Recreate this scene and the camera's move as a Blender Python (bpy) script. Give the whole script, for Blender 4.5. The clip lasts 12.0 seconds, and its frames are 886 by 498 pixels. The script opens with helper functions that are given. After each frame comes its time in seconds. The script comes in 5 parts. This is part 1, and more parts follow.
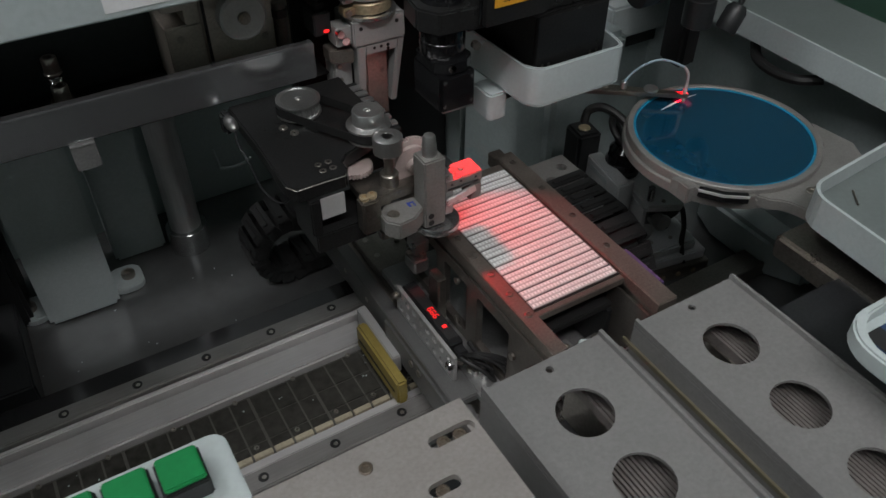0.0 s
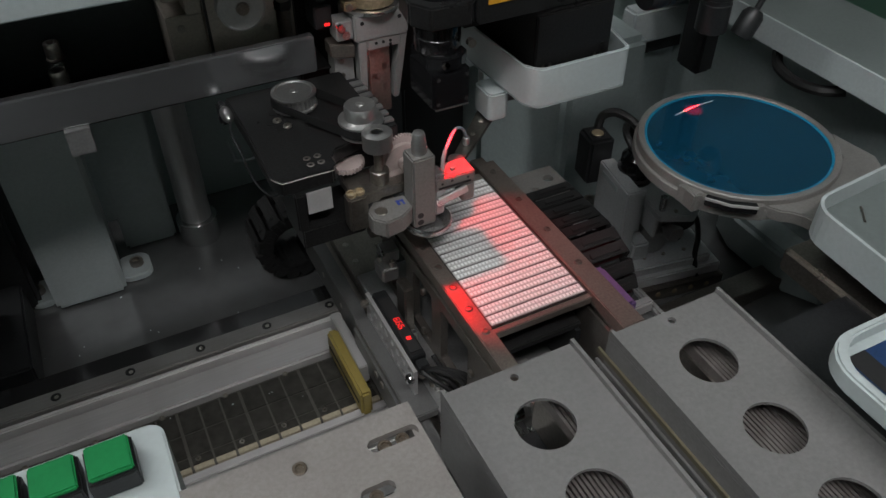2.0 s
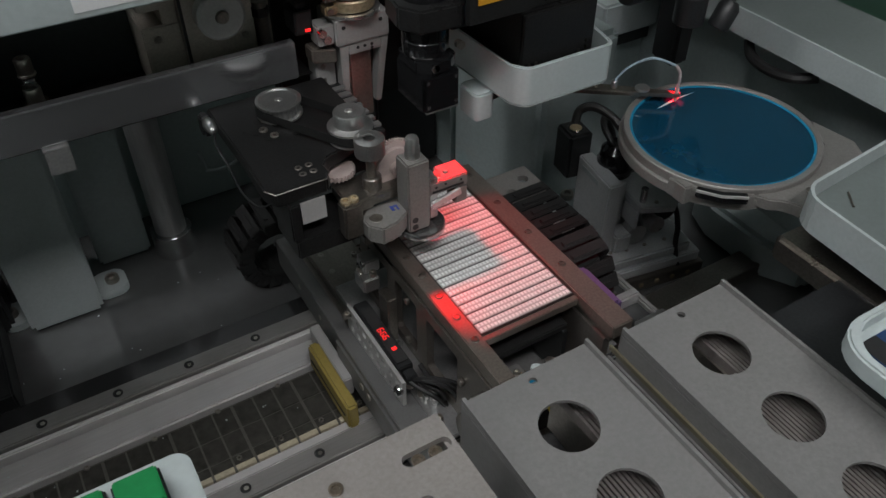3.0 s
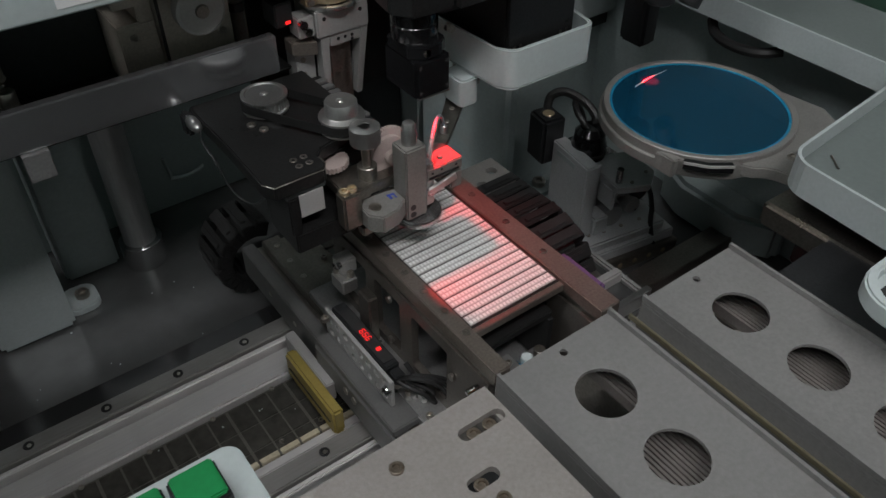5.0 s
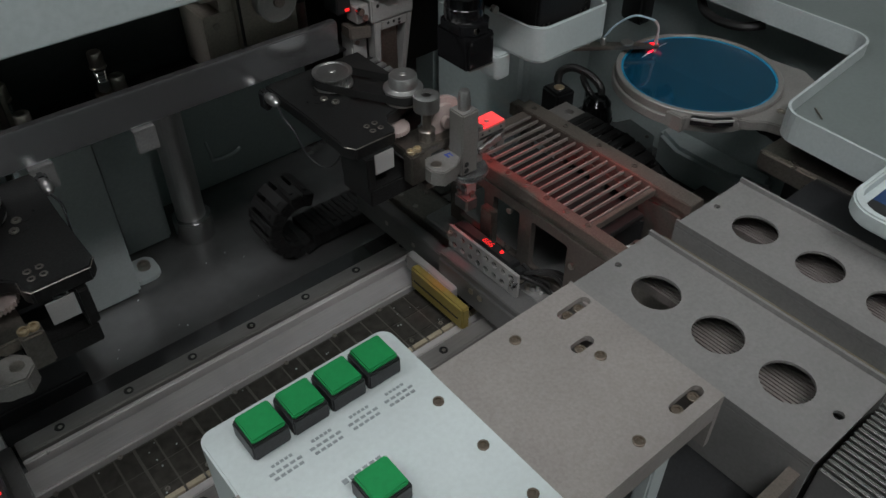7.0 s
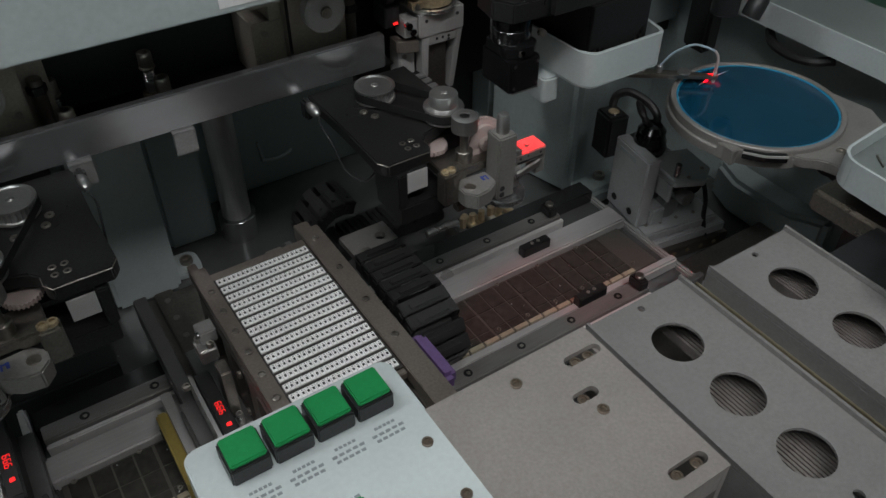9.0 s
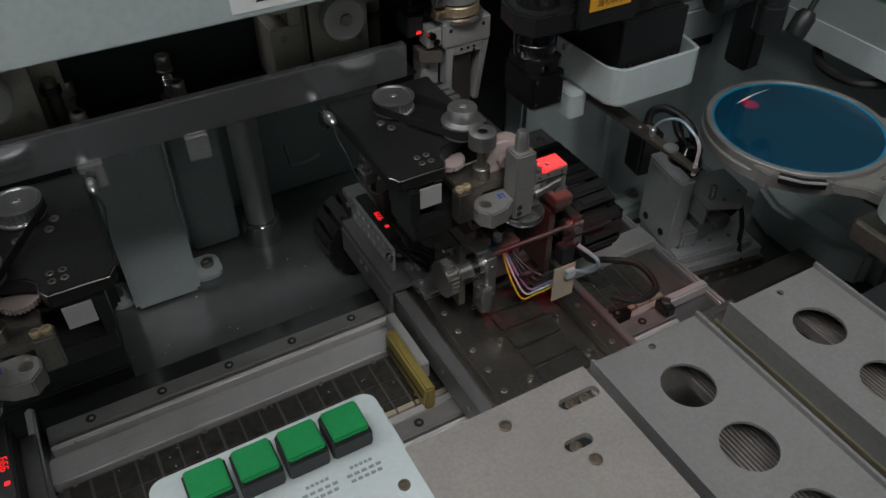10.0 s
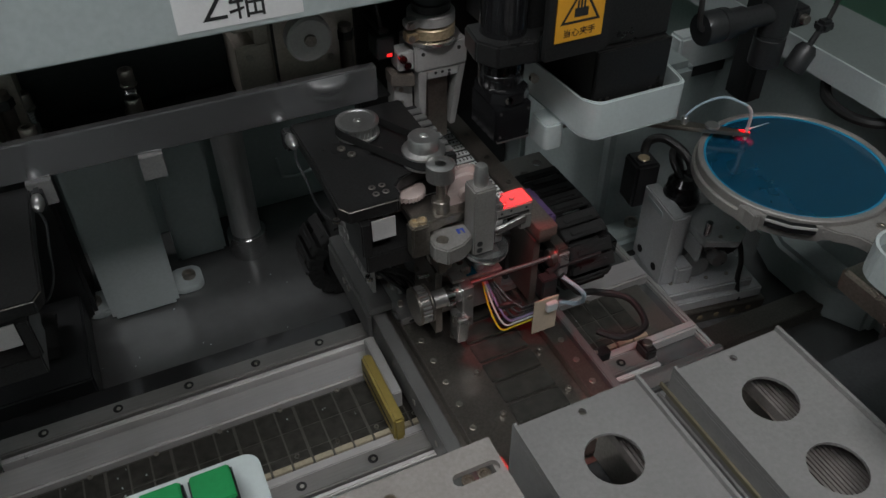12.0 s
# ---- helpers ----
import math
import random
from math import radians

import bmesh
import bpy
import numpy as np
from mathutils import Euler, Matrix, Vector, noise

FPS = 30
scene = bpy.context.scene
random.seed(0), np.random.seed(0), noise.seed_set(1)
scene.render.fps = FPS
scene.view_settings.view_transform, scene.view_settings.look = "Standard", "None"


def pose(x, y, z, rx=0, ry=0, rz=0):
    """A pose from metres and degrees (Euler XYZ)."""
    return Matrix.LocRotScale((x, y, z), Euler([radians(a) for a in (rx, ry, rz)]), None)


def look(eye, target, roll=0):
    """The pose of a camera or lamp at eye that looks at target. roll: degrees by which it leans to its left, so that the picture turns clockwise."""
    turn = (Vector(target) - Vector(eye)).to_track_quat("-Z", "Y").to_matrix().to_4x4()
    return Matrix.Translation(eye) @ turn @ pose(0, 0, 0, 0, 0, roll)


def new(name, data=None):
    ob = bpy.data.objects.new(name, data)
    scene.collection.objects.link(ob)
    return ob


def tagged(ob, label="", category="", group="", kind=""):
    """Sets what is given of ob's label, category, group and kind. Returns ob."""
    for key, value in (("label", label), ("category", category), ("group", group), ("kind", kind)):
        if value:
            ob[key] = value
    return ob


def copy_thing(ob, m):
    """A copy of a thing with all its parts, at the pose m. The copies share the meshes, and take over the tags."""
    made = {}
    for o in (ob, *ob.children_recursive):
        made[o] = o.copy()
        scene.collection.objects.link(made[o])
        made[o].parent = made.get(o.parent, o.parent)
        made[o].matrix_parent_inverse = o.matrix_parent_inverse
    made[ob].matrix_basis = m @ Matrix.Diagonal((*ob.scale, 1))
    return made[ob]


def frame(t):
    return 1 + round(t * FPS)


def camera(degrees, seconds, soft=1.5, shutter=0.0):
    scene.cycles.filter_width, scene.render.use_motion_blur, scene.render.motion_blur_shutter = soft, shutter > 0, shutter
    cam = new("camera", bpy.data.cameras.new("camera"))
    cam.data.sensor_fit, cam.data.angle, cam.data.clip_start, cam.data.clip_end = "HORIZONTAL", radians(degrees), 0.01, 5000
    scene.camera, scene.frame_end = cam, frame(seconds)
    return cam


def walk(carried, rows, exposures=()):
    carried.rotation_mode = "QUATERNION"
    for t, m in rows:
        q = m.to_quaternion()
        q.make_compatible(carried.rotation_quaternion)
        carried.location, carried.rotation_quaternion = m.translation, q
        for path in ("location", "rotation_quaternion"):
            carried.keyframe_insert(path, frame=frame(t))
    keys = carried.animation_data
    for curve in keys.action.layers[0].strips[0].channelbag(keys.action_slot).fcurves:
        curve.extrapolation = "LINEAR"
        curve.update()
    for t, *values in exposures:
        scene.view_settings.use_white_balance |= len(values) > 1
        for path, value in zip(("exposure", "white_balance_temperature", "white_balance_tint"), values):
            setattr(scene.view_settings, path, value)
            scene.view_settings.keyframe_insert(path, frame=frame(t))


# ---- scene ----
cam = camera(58.5, 12.0, shutter=0.15)
PATH = [
    (0, (-0.055, -0.499, 0.533), (0.71, 0.788, -0.792), 0.2),
    (0.5, (-0.003, -0.508, 0.533), (0.649, 0.833, -0.8), 0.1),
    (1, (-0.007, -0.51, 0.528), (0.598, 0.853, -0.805), -0.3),
    (1.5, (-0.017, -0.51, 0.525), (0.602, 0.849, -0.805), -0.1),
    (2, (-0.018, -0.511, 0.524), (0.656, 0.833, -0.795), 0.0),
    (2.5, (-0.029, -0.504, 0.528), (0.691, 0.807, -0.8), -0.1),
    (3, (-0.039, -0.492, 0.526), (0.727, 0.793, -0.802), 0.0),
    (5, (-0.077, -0.475, 0.514), (0.818, 0.734, -0.803), 0.2),
    (5.5, (-0.112, -0.484, 0.517), (0.8, 0.711, -0.802), 0.1),
    (6, (-0.168, -0.501, 0.534), (0.756, 0.678, -0.79), -0.2),
    (6.5, (-0.185, -0.506, 0.543), (0.757, 0.654, -0.786), -0.2),
    (7, (-0.185, -0.508, 0.548), (0.768, 0.646, -0.779), -0.1),
    (9, (-0.152, -0.51, 0.552), (0.674, 0.744, -0.768), 0.3),
    (9.5, (-0.136, -0.505, 0.55), (0.642, 0.779, -0.771), 0.2),
    (10, (-0.118, -0.502, 0.548), (0.612, 0.813, -0.77), -0.1),
    (10.5, (-0.097, -0.496, 0.547), (0.592, 0.842, -0.77), -0.3),
    (11, (-0.079, -0.497, 0.547), (0.584, 0.855, -0.77), -0.3),
    (11.5, (-0.055, -0.497, 0.544), (0.588, 0.865, -0.773), -0.3),
    (12, (-0.044, -0.499, 0.549), (0.589, 0.868, -0.767), -0.1),
]
walk(cam, [(t, look(eye, target, roll)) for t, eye, target, roll in PATH])

# ---- world, lights, exposure ----
world = bpy.data.worlds.new("world")
scene.world = world
world.use_nodes = True
world.node_tree.nodes["Background"].inputs[0].default_value = (0.75, 0.9, 1.0, 1)
world.node_tree.nodes["Background"].inputs[1].default_value = 0.05
scene.view_settings.exposure = 0.0


def area_lamp(name, eye, target, size_x, size_y, watts, colour):
    data = bpy.data.lights.new(name, "AREA")
    data.shape, data.size, data.size_y, data.energy, data.color = "RECTANGLE", size_x, size_y, watts, colour
    ob = new(name, data)
    ob.matrix_world = look(eye, target)
    return ob


def spot_lamp(name, eye, target, watts, angle, colour, blend=0.3, radius=0.004):
    data = bpy.data.lights.new(name, "SPOT")
    data.energy, data.spot_size, data.spot_blend, data.color, data.shadow_soft_size = watts, radians(angle), blend, colour, radius
    ob = new(name, data)
    ob.matrix_world = look(eye, target)
    return ob


LAMPS = [(-1.0, -1.0, 5.5), (-1.3, 0.3, 9), (-0.1, -1.36, 17)]
for lx, ly, watts in LAMPS:
    area_lamp("ceiling_tube_light", (lx, ly, 2.18), (lx, ly, 0), 1.2, 0.25, watts, (1.0, 0.94, 0.945))
spot_lamp("red_bond_light", (0.199, -0.0955, 0.2362), (0.219, -0.136, 0.136), 0.46, 76, (1.0, 0.0, 0.004), 0.3, 0.002)
spot_lamp("red_wafer_light", (0.432, -0.082, 0.236), (0.4205, -0.0975, 0.18), 6, 17, (1.0, 0.0, 0.004), 0.9, 0.001)


# ---- materials ----
def material(name, colour, rough=0.5, metal=0.0, grain=200.0, vary=0.15, bump=0.1, stains=0.0, emit=0.0, coat=0.0, stretch=(1, 1, 1)):
    """Base colour with fine grain, large stains, uneven gloss and a small relief."""
    m = bpy.data.materials.new(name)
    m.use_nodes = True
    nodes, links = m.node_tree.nodes, m.node_tree.links
    b = nodes["Principled BSDF"]
    coord = nodes.new("ShaderNodeTexCoord")
    mapping = nodes.new("ShaderNodeMapping")
    mapping.inputs["Scale"].default_value = stretch
    links.new(coord.outputs["Object"], mapping.inputs["Vector"])
    fine, wide = nodes.new("ShaderNodeTexNoise"), nodes.new("ShaderNodeTexNoise")
    fine.inputs["Scale"].default_value, fine.inputs["Detail"].default_value = grain * 4, 4
    wide.inputs["Scale"].default_value, wide.inputs["Detail"].default_value = grain * 0.12, 6
    links.new(mapping.outputs[0], fine.inputs["Vector"])
    links.new(coord.outputs["Object"], wide.inputs["Vector"])
    ramp = nodes.new("ShaderNodeValToRGB")
    ramp.color_ramp.elements[0].position, ramp.color_ramp.elements[1].position = 0.3, 0.7
    lo, hi = 1 - vary, 1 + vary
    ramp.color_ramp.elements[0].color = (*[min(1, c * lo) for c in colour], 1)
    ramp.color_ramp.elements[1].color = (*[min(1, c * hi) for c in colour], 1)
    links.new(fine.outputs["Fac"], ramp.inputs["Fac"])
    mix = nodes.new("ShaderNodeMix")
    mix.data_type = "RGBA"
    mix.inputs[7].default_value = (*[c * (0.75 - stains) for c in colour], 1)
    spread = nodes.new("ShaderNodeMapRange")
    spread.inputs["From Min"].default_value, spread.inputs["From Max"].default_value = 0.45, 0.8
    spread.inputs["To Max"].default_value = 0.45 + stains
    links.new(wide.outputs["Fac"], spread.inputs["Value"])
    links.new(spread.outputs["Result"], mix.inputs["Factor"])
    links.new(ramp.outputs["Color"], mix.inputs[6])
    links.new(mix.outputs[2], b.inputs["Base Color"])
    gloss = nodes.new("ShaderNodeMapRange")
    gloss.inputs["To Min"].default_value, gloss.inputs["To Max"].default_value = max(0.02, rough - 0.12), min(1, rough + 0.12)
    links.new(wide.outputs["Fac"], gloss.inputs["Value"])
    links.new(gloss.outputs["Result"], b.inputs["Roughness"])
    b.inputs["Metallic"].default_value = metal
    b.inputs["Coat Weight"].default_value = coat
    if bump:
        relief = nodes.new("ShaderNodeBump")
        relief.inputs["Strength"].default_value, relief.inputs["Distance"].default_value = bump, 0.0004
        links.new(fine.outputs["Fac"], relief.inputs["Height"])
        links.new(relief.outputs["Normal"], b.inputs["Normal"])
    if emit:
        b.inputs["Emission Color"].default_value = (*colour, 1)
        b.inputs["Emission Strength"].default_value = emit
    return m


PAINT = material("pale_green_grey_paint", (0.44, 0.49, 0.49), 0.45, 0, 90, 0.05, 0.15, 0.05)
WALL = material("machine_cabinet_paint", (0.37, 0.43, 0.425), 0.35, 0, 60, 0.06, 0.1, 0.1)
HOODWHITE = material("stained_white_hood_paint", (0.41, 0.46, 0.46), 0.4, 0, 50, 0.05, 0.1, 0.15)
WHITE = material("white_enamel_paint", (0.50, 0.56, 0.56), 0.4, 0, 90, 0.04, 0.1, 0.05)
COVER = material("anodised_grey_sheet", (0.224, 0.219, 0.215), 0.5, 0.2, 120, 0.08, 0.2, 0.1)
PANEL = material("bead_blasted_grey_plate", (0.275, 0.254, 0.240), 0.55, 0.2, 150, 0.1, 0.25, 0.12)
STEEL = material("ground_steel", (0.50, 0.50, 0.505), 0.22, 0.9, 60, 0.08, 0.06, 0.3, stretch=(0.1, 1, 1))
CHROME = material("bright_steel", (0.62, 0.62, 0.62), 0.14, 1, 80, 0.06, 0.05, 0.05)
BRIGHT = material("satin_aluminium", (0.56, 0.555, 0.545), 0.3, 0.9, 150, 0.08, 0.2, 0.1)
ALU = material("milled_aluminium", (0.40, 0.40, 0.395), 0.4, 0.75, 150, 0.1, 0.2, 0.12)
FLOOR = material("polished_base_steel", (0.25, 0.255, 0.255), 0.07, 0.7, 14, 0.08, 0.0, 0.25)
BLACK = material("black_anodised", (0.022, 0.022, 0.022), 0.32, 0.3, 150, 0.3, 0.2, 0.1)
DARK = material("black_plastic", (0.016, 0.017, 0.018), 0.42, 0, 150, 0.3, 0.2, 0.1)
RUBBER = material("black_rubber", (0.013, 0.013, 0.013), 0.55, 0, 150, 0.3, 0.2, 0.1)
BROWN = material("tinted_tool_steel", (0.225, 0.195, 0.17), 0.36, 0.6, 150, 0.15, 0.2, 0.2)
TOOL = material("dull_tool_steel", (0.27, 0.25, 0.225), 0.32, 0.9, 120, 0.15, 0.2, 0.2)
SATIN = material("pale_satin_extrusion", (0.52, 0.505, 0.50), 0.36, 0.3, 150, 0.06, 0.15, 0.12, stretch=(0.05, 1, 1))
DARKSTEEL = material("dark_polished_steel", (0.07, 0.07, 0.072), 0.10, 0.7, 40, 0.1, 0.0, 0.2)
STRIPALU = material("bright_edge_strip", (0.66, 0.64, 0.63), 0.3, 0.3, 150, 0.05, 0.1, 0.1, stretch=(0.05, 1, 1))
FIN = material("coppery_grey_fins", (0.21, 0.19, 0.18), 0.4, 0.3, 150, 0.1, 0.1, 0.15)
BEDBAR = material("ground_bed_bar", (0.34, 0.31, 0.285), 0.35, 0.4, 150, 0.1, 0.1, 0.1)
SIDESTEEL = material("dark_tool_steel", (0.15, 0.135, 0.12), 0.34, 0.5, 120, 0.15, 0.2, 0.2)
# colour patches stand for mottled reflections on the beam face
BEAMSTEEL = material("patchy_beam_steel", (0.40, 0.405, 0.415), 0.20, 0.85, 24, 0.12, 0.06, 0.35, stretch=(0.05, 1, 1))
OLIVE = material("olive_sheet", (0.17, 0.15, 0.10), 0.35, 0.2, 60, 0.15, 0.1, 0.25, stretch=(1, 0.05, 1))
# teal black holds the dim light of the hollow behind the beam
TEALBLACK = material("dark_hollow_teal", (0.030, 0.038, 0.038), 0.4, 0, 60, 0.15, 0.1, 0.1)
SLIDESTEEL = material("warm_machined_steel", (0.46, 0.42, 0.365), 0.36, 0.3, 120, 0.12, 0.2, 0.2)
RAIL = material("ground_rail_steel", (0.27, 0.26, 0.25), 0.36, 0.5, 150, 0.08, 0.12, 0.15, stretch=(0.05, 1, 1))
DULLALU = material("dull_grey_aluminium", (0.13, 0.13, 0.127), 0.42, 0.2, 150, 0.08, 0.15, 0.15)
PALEALU = material("pale_anodised_aluminium", (0.36, 0.355, 0.345), 0.42, 0.15, 150, 0.06, 0.15, 0.12)
CAST = material("blasted_cast_aluminium", (0.24, 0.232, 0.22), 0.48, 0.35, 160, 0.1, 0.3, 0.15)
SHAFT = material("ground_shaft", (0.55, 0.54, 0.54), 0.32, 0.65, 100, 0.08, 0.08, 0.2, stretch=(1, 1, 0.1))
MACHINED = material("grey_machined_alloy", (0.54, 0.55, 0.555), 0.40, 0.15, 150, 0.1, 0.2, 0.15)
GLOSS = material("gloss_black_housing", (0.010, 0.010, 0.011), 0.16, 0, 120, 0.2, 0.05, 0.05, coat=0.4)
SILVER = material("silver_plated_sheet", (0.52, 0.51, 0.50), 0.42, 0.2, 200, 0.05, 0.1, 0.05)
GRID = material("grey_resin_joint", (0.085, 0.08, 0.07), 0.4, 0, 120, 0.15, 0.1, 0.2)
SMOKED = material("smoked_glossy_panel", (0.055, 0.053, 0.047), 0.18, 0.1, 30, 0.35, 0.3, 0.3, coat=0.15)
BRASS = material("worn_brass", (0.50, 0.40, 0.26), 0.4, 0.6, 120, 0.2, 0.2, 0.2)
BOLT = material("zinc_screw", (0.42, 0.39, 0.35), 0.3, 0.9, 200, 0.15, 0.2, 0.2)
TARNISH = material("tarnished_screw", (0.20, 0.165, 0.13), 0.4, 0.7, 200, 0.2, 0.2, 0.2)
# near-black stands in for the shade inside holes, slots and grooves
HOLE = material("dark_hole_fill", (0.01, 0.01, 0.01), 0.5, 0, 100, 0.3, 0.0, 0.1)
YELLOW = material("yellow_polyurethane", (0.26, 0.20, 0.055), 0.45, 0, 100, 0.08, 0.1, 0.15)
GREEN = material("green_button_lens", (0.0, 0.22, 0.055), 0.7, 0, 100, 0.06, 0.05, 0.02)
BLUE = material("blue_dicing_tape", (0.004, 0.046, 0.09), 0.16, 0, 14, 0.06, 0.01, 0.2, coat=0.6)
BLUERIM = material("light_blue_tape_edge", (0.015, 0.21, 0.36), 0.25, 0, 60, 0.06, 0.05, 0.1)
CERAMIC = material("white_led_cup_plastic", (0.88, 0.88, 0.87), 0.45, 0, 200, 0.03, 0.1, 0.02)
STRIP = material("lead_frame_plating", (0.045, 0.042, 0.04), 0.5, 0.3, 200, 0.05, 0.1, 0.05)
PINK = material("pale_pink_nylon", (0.48, 0.39, 0.365), 0.5, 0, 150, 0.05, 0.1, 0.05)
PURPLE = material("purple_anodised", (0.16, 0.10, 0.24), 0.4, 0.3, 120, 0.1, 0.1, 0.05)
LABEL = material("paper_label", (0.75, 0.75, 0.75), 0.6, 0, 100, 0.03, 0.05, 0.02)
INK = material("black_ink", (0.02, 0.02, 0.02), 0.6, 0, 100, 0.1, 0.0, 0.0)
GREYINK = material("grey_print", (0.22, 0.25, 0.26), 0.6, 0, 100, 0.1, 0.0, 0.0)
ORANGE = material("yellow_warning_vinyl", (0.75, 0.36, 0.03), 0.4, 0, 100, 0.03, 0.05, 0.02)
LED = material("red_led_digit", (1.0, 0.02, 0.02), 0.4, 0, 100, 0, 0, 0, emit=1.3)
# clear plastic with a slight tint for the red lamp light
TUBE = material("clear_vacuum_tube", (0.48, 0.40, 0.40), 0.3, 0, 100, 0, 0, 0)
HALL = material("hall_paint", (0.80, 0.82, 0.81), 0.8, 0, 4, 0.05, 0.05, 0.05)
HALLGREEN = material("green_factory_floor", (0.03, 0.12, 0.07), 0.4, 0, 4, 0.05, 0.05, 0.1)
GLOW = material("lamp_diffuser", (0.9, 0.97, 1.0), 0.5, 0, 10, 0, 0, 0, emit=8)
# table paint darkened to carry the shade on the table top
TABLE = material("shaded_table_paint", (0.155, 0.178, 0.174), 0.45, 0, 60, 0.05, 0.1, 0.08)
CREAM = material("cream_resin", (0.42, 0.37, 0.27), 0.45, 0, 120, 0.15, 0.1, 0.2)
BEIGE = material("beige_circuit_board", (0.50, 0.42, 0.32), 0.5, 0, 100, 0.06, 0.1, 0.05)
REDINS = material("red_insulation", (0.5, 0.02, 0.02), 0.45, 0, 100, 0.05, 0.05, 0.0)
WIREYELLOW = material("yellow_wire", (0.6, 0.45, 0.02), 0.45, 0, 100, 0.05, 0.0, 0.0)
WIREWHITE = material("white_wire", (0.6, 0.6, 0.6), 0.45, 0, 100, 0.05, 0.0, 0.0)
WIREVIOLET = material("violet_wire", (0.2, 0.16, 0.3), 0.45, 0, 100, 0.05, 0.0, 0.0)
PALEBLUE = material("pale_blue_tube", (0.35, 0.45, 0.52), 0.35, 0, 100, 0.05, 0.0, 0.0)


# ---- mesh helpers ----
def box(bm, x0, x1, y0, y1, z0, z1, turn=None):
    m = Matrix.Translation(((x0 + x1) / 2, (y0 + y1) / 2, (z0 + z1) / 2))
    if turn is not None:
        m = m @ turn
    bmesh.ops.create_cube(bm, size=1, matrix=m @ Matrix.Diagonal((x1 - x0, y1 - y0, z1 - z0, 1)))
    return bm


def boxes(*rows):
    bm = bmesh.new()
    for row in rows:
        box(bm, *row)
    return bm


def prism(bm, outline, z0, z1):
    lower = [bm.verts.new((x, y, z0)) for x, y in outline]
    upper = [bm.verts.new((x, y, z1)) for x, y in outline]
    n = len(outline)
    bm.faces.new(list(reversed(lower)))
    bm.faces.new(upper)
    for i in range(n):
        bm.faces.new((lower[i], lower[(i + 1) % n], upper[(i + 1) % n], upper[i]))
    bmesh.ops.recalc_face_normals(bm, faces=bm.faces)
    return bm


def rounded(x0, x1, y0, y1, r, steps=6):
    pts = []
    for cx, cy, a in ((x1 - r, y0 + r, -90), (x1 - r, y1 - r, 0), (x0 + r, y1 - r, 90), (x0 + r, y0 + r, 180)):
        for k in range(steps + 1):
            w = radians(a + 90 * k / steps)
            pts.append((cx + r * math.cos(w), cy + r * math.sin(w)))
    return pts


def turned(bm, profile, centre, axis="z", steps=32):
    """A lathe shape: profile of (radius, height) round an axis through centre."""
    turn = {"z": Matrix(), "x": Matrix.Rotation(radians(90), 4, "Y"), "y": Matrix.Rotation(radians(-90), 4, "X")}[axis]
    m = Matrix.Translation(centre) @ turn
    rings = []
    for r, hgt in profile:
        rings.append([bm.verts.new(m @ Vector((r * math.cos(2 * math.pi * k / steps), r * math.sin(2 * math.pi * k / steps), hgt))) for k in range(steps)])
    for a, b in zip(rings, rings[1:]):
        for k in range(steps):
            bm.faces.new((a[k], a[(k + 1) % steps], b[(k + 1) % steps], b[k]))
    bm.faces.new(list(reversed(rings[0])))
    bm.faces.new(rings[-1])
    return bm


def rod(centre, r, z0, z1, axis="z", steps=24, chamfer=0.0006):
    return turned(bmesh.new(), [(r - chamfer, z0), (r, z0 + chamfer), (r, z1 - chamfer), (r - chamfer, z1)], centre, axis, steps)


def plate_with_holes(outline, holes, z0, z1, steps=24):
    """A flat plate with round or closed-outline holes that go through it."""
    bm = bmesh.new()
    edges = []
    for loop in [outline] + [[(h[0] + h[2] * math.cos(2 * math.pi * k / steps), h[1] + h[2] * math.sin(2 * math.pi * k / steps)) for k in range(steps)] if len(h) == 3 else h for h in holes]:
        vs = [bm.verts.new((x, y, z0)) for x, y in loop]
        edges += [bm.edges.new((vs[i], vs[(i + 1) % len(vs)])) for i in range(len(vs))]
    bmesh.ops.triangle_fill(bm, use_beauty=True, use_dissolve=False, edges=edges)
    made = bmesh.ops.extrude_face_region(bm, geom=bm.faces[:])
    bmesh.ops.translate(bm, verts=[v for v in made["geom"] if isinstance(v, bmesh.types.BMVert)], vec=(0, 0, z1 - z0))
    bmesh.ops.recalc_face_normals(bm, faces=bm.faces)
    return bm


def tube(points, r, steps=8, smooth=6):
    """A bent round cable through points."""
    bm = bmesh.new()
    pts = [Vector(p) for p in points]
    path = []
    for i in range(len(pts) - 1):
        p0, p1, p2, p3 = pts[max(i - 1, 0)], pts[i], pts[i + 1], pts[min(i + 2, len(pts) - 1)]
        for k in range(smooth):
            u = k / smooth
            path.append(0.5 * (2 * p1 + (p2 - p0) * u + (2 * p0 - 5 * p1 + 4 * p2 - p3) * u * u + (3 * p1 - p0 - 3 * p2 + p3) * u ** 3))
    path.append(pts[-1])
    rings = []
    for i, p in enumerate(path):
        way = (path[min(i + 1, len(path) - 1)] - path[max(i - 1, 0)]).normalized()
        side = way.orthogonal().normalized() if i == 0 else (side - way * side.dot(way)).normalized()
        other = way.cross(side)
        rings.append([bm.verts.new(p + r * (math.cos(2 * math.pi * k / steps) * side + math.sin(2 * math.pi * k / steps) * other)) for k in range(steps)])
    for a, b in zip(rings, rings[1:]):
        for k in range(steps):
            bm.faces.new((a[k], a[(k + 1) % steps], b[(k + 1) % steps], b[k]))
    bm.faces.new(list(reversed(rings[0])))
    bm.faces.new(rings[-1])
    bmesh.ops.recalc_face_normals(bm, faces=bm.faces)
    return bm


BASE = {}


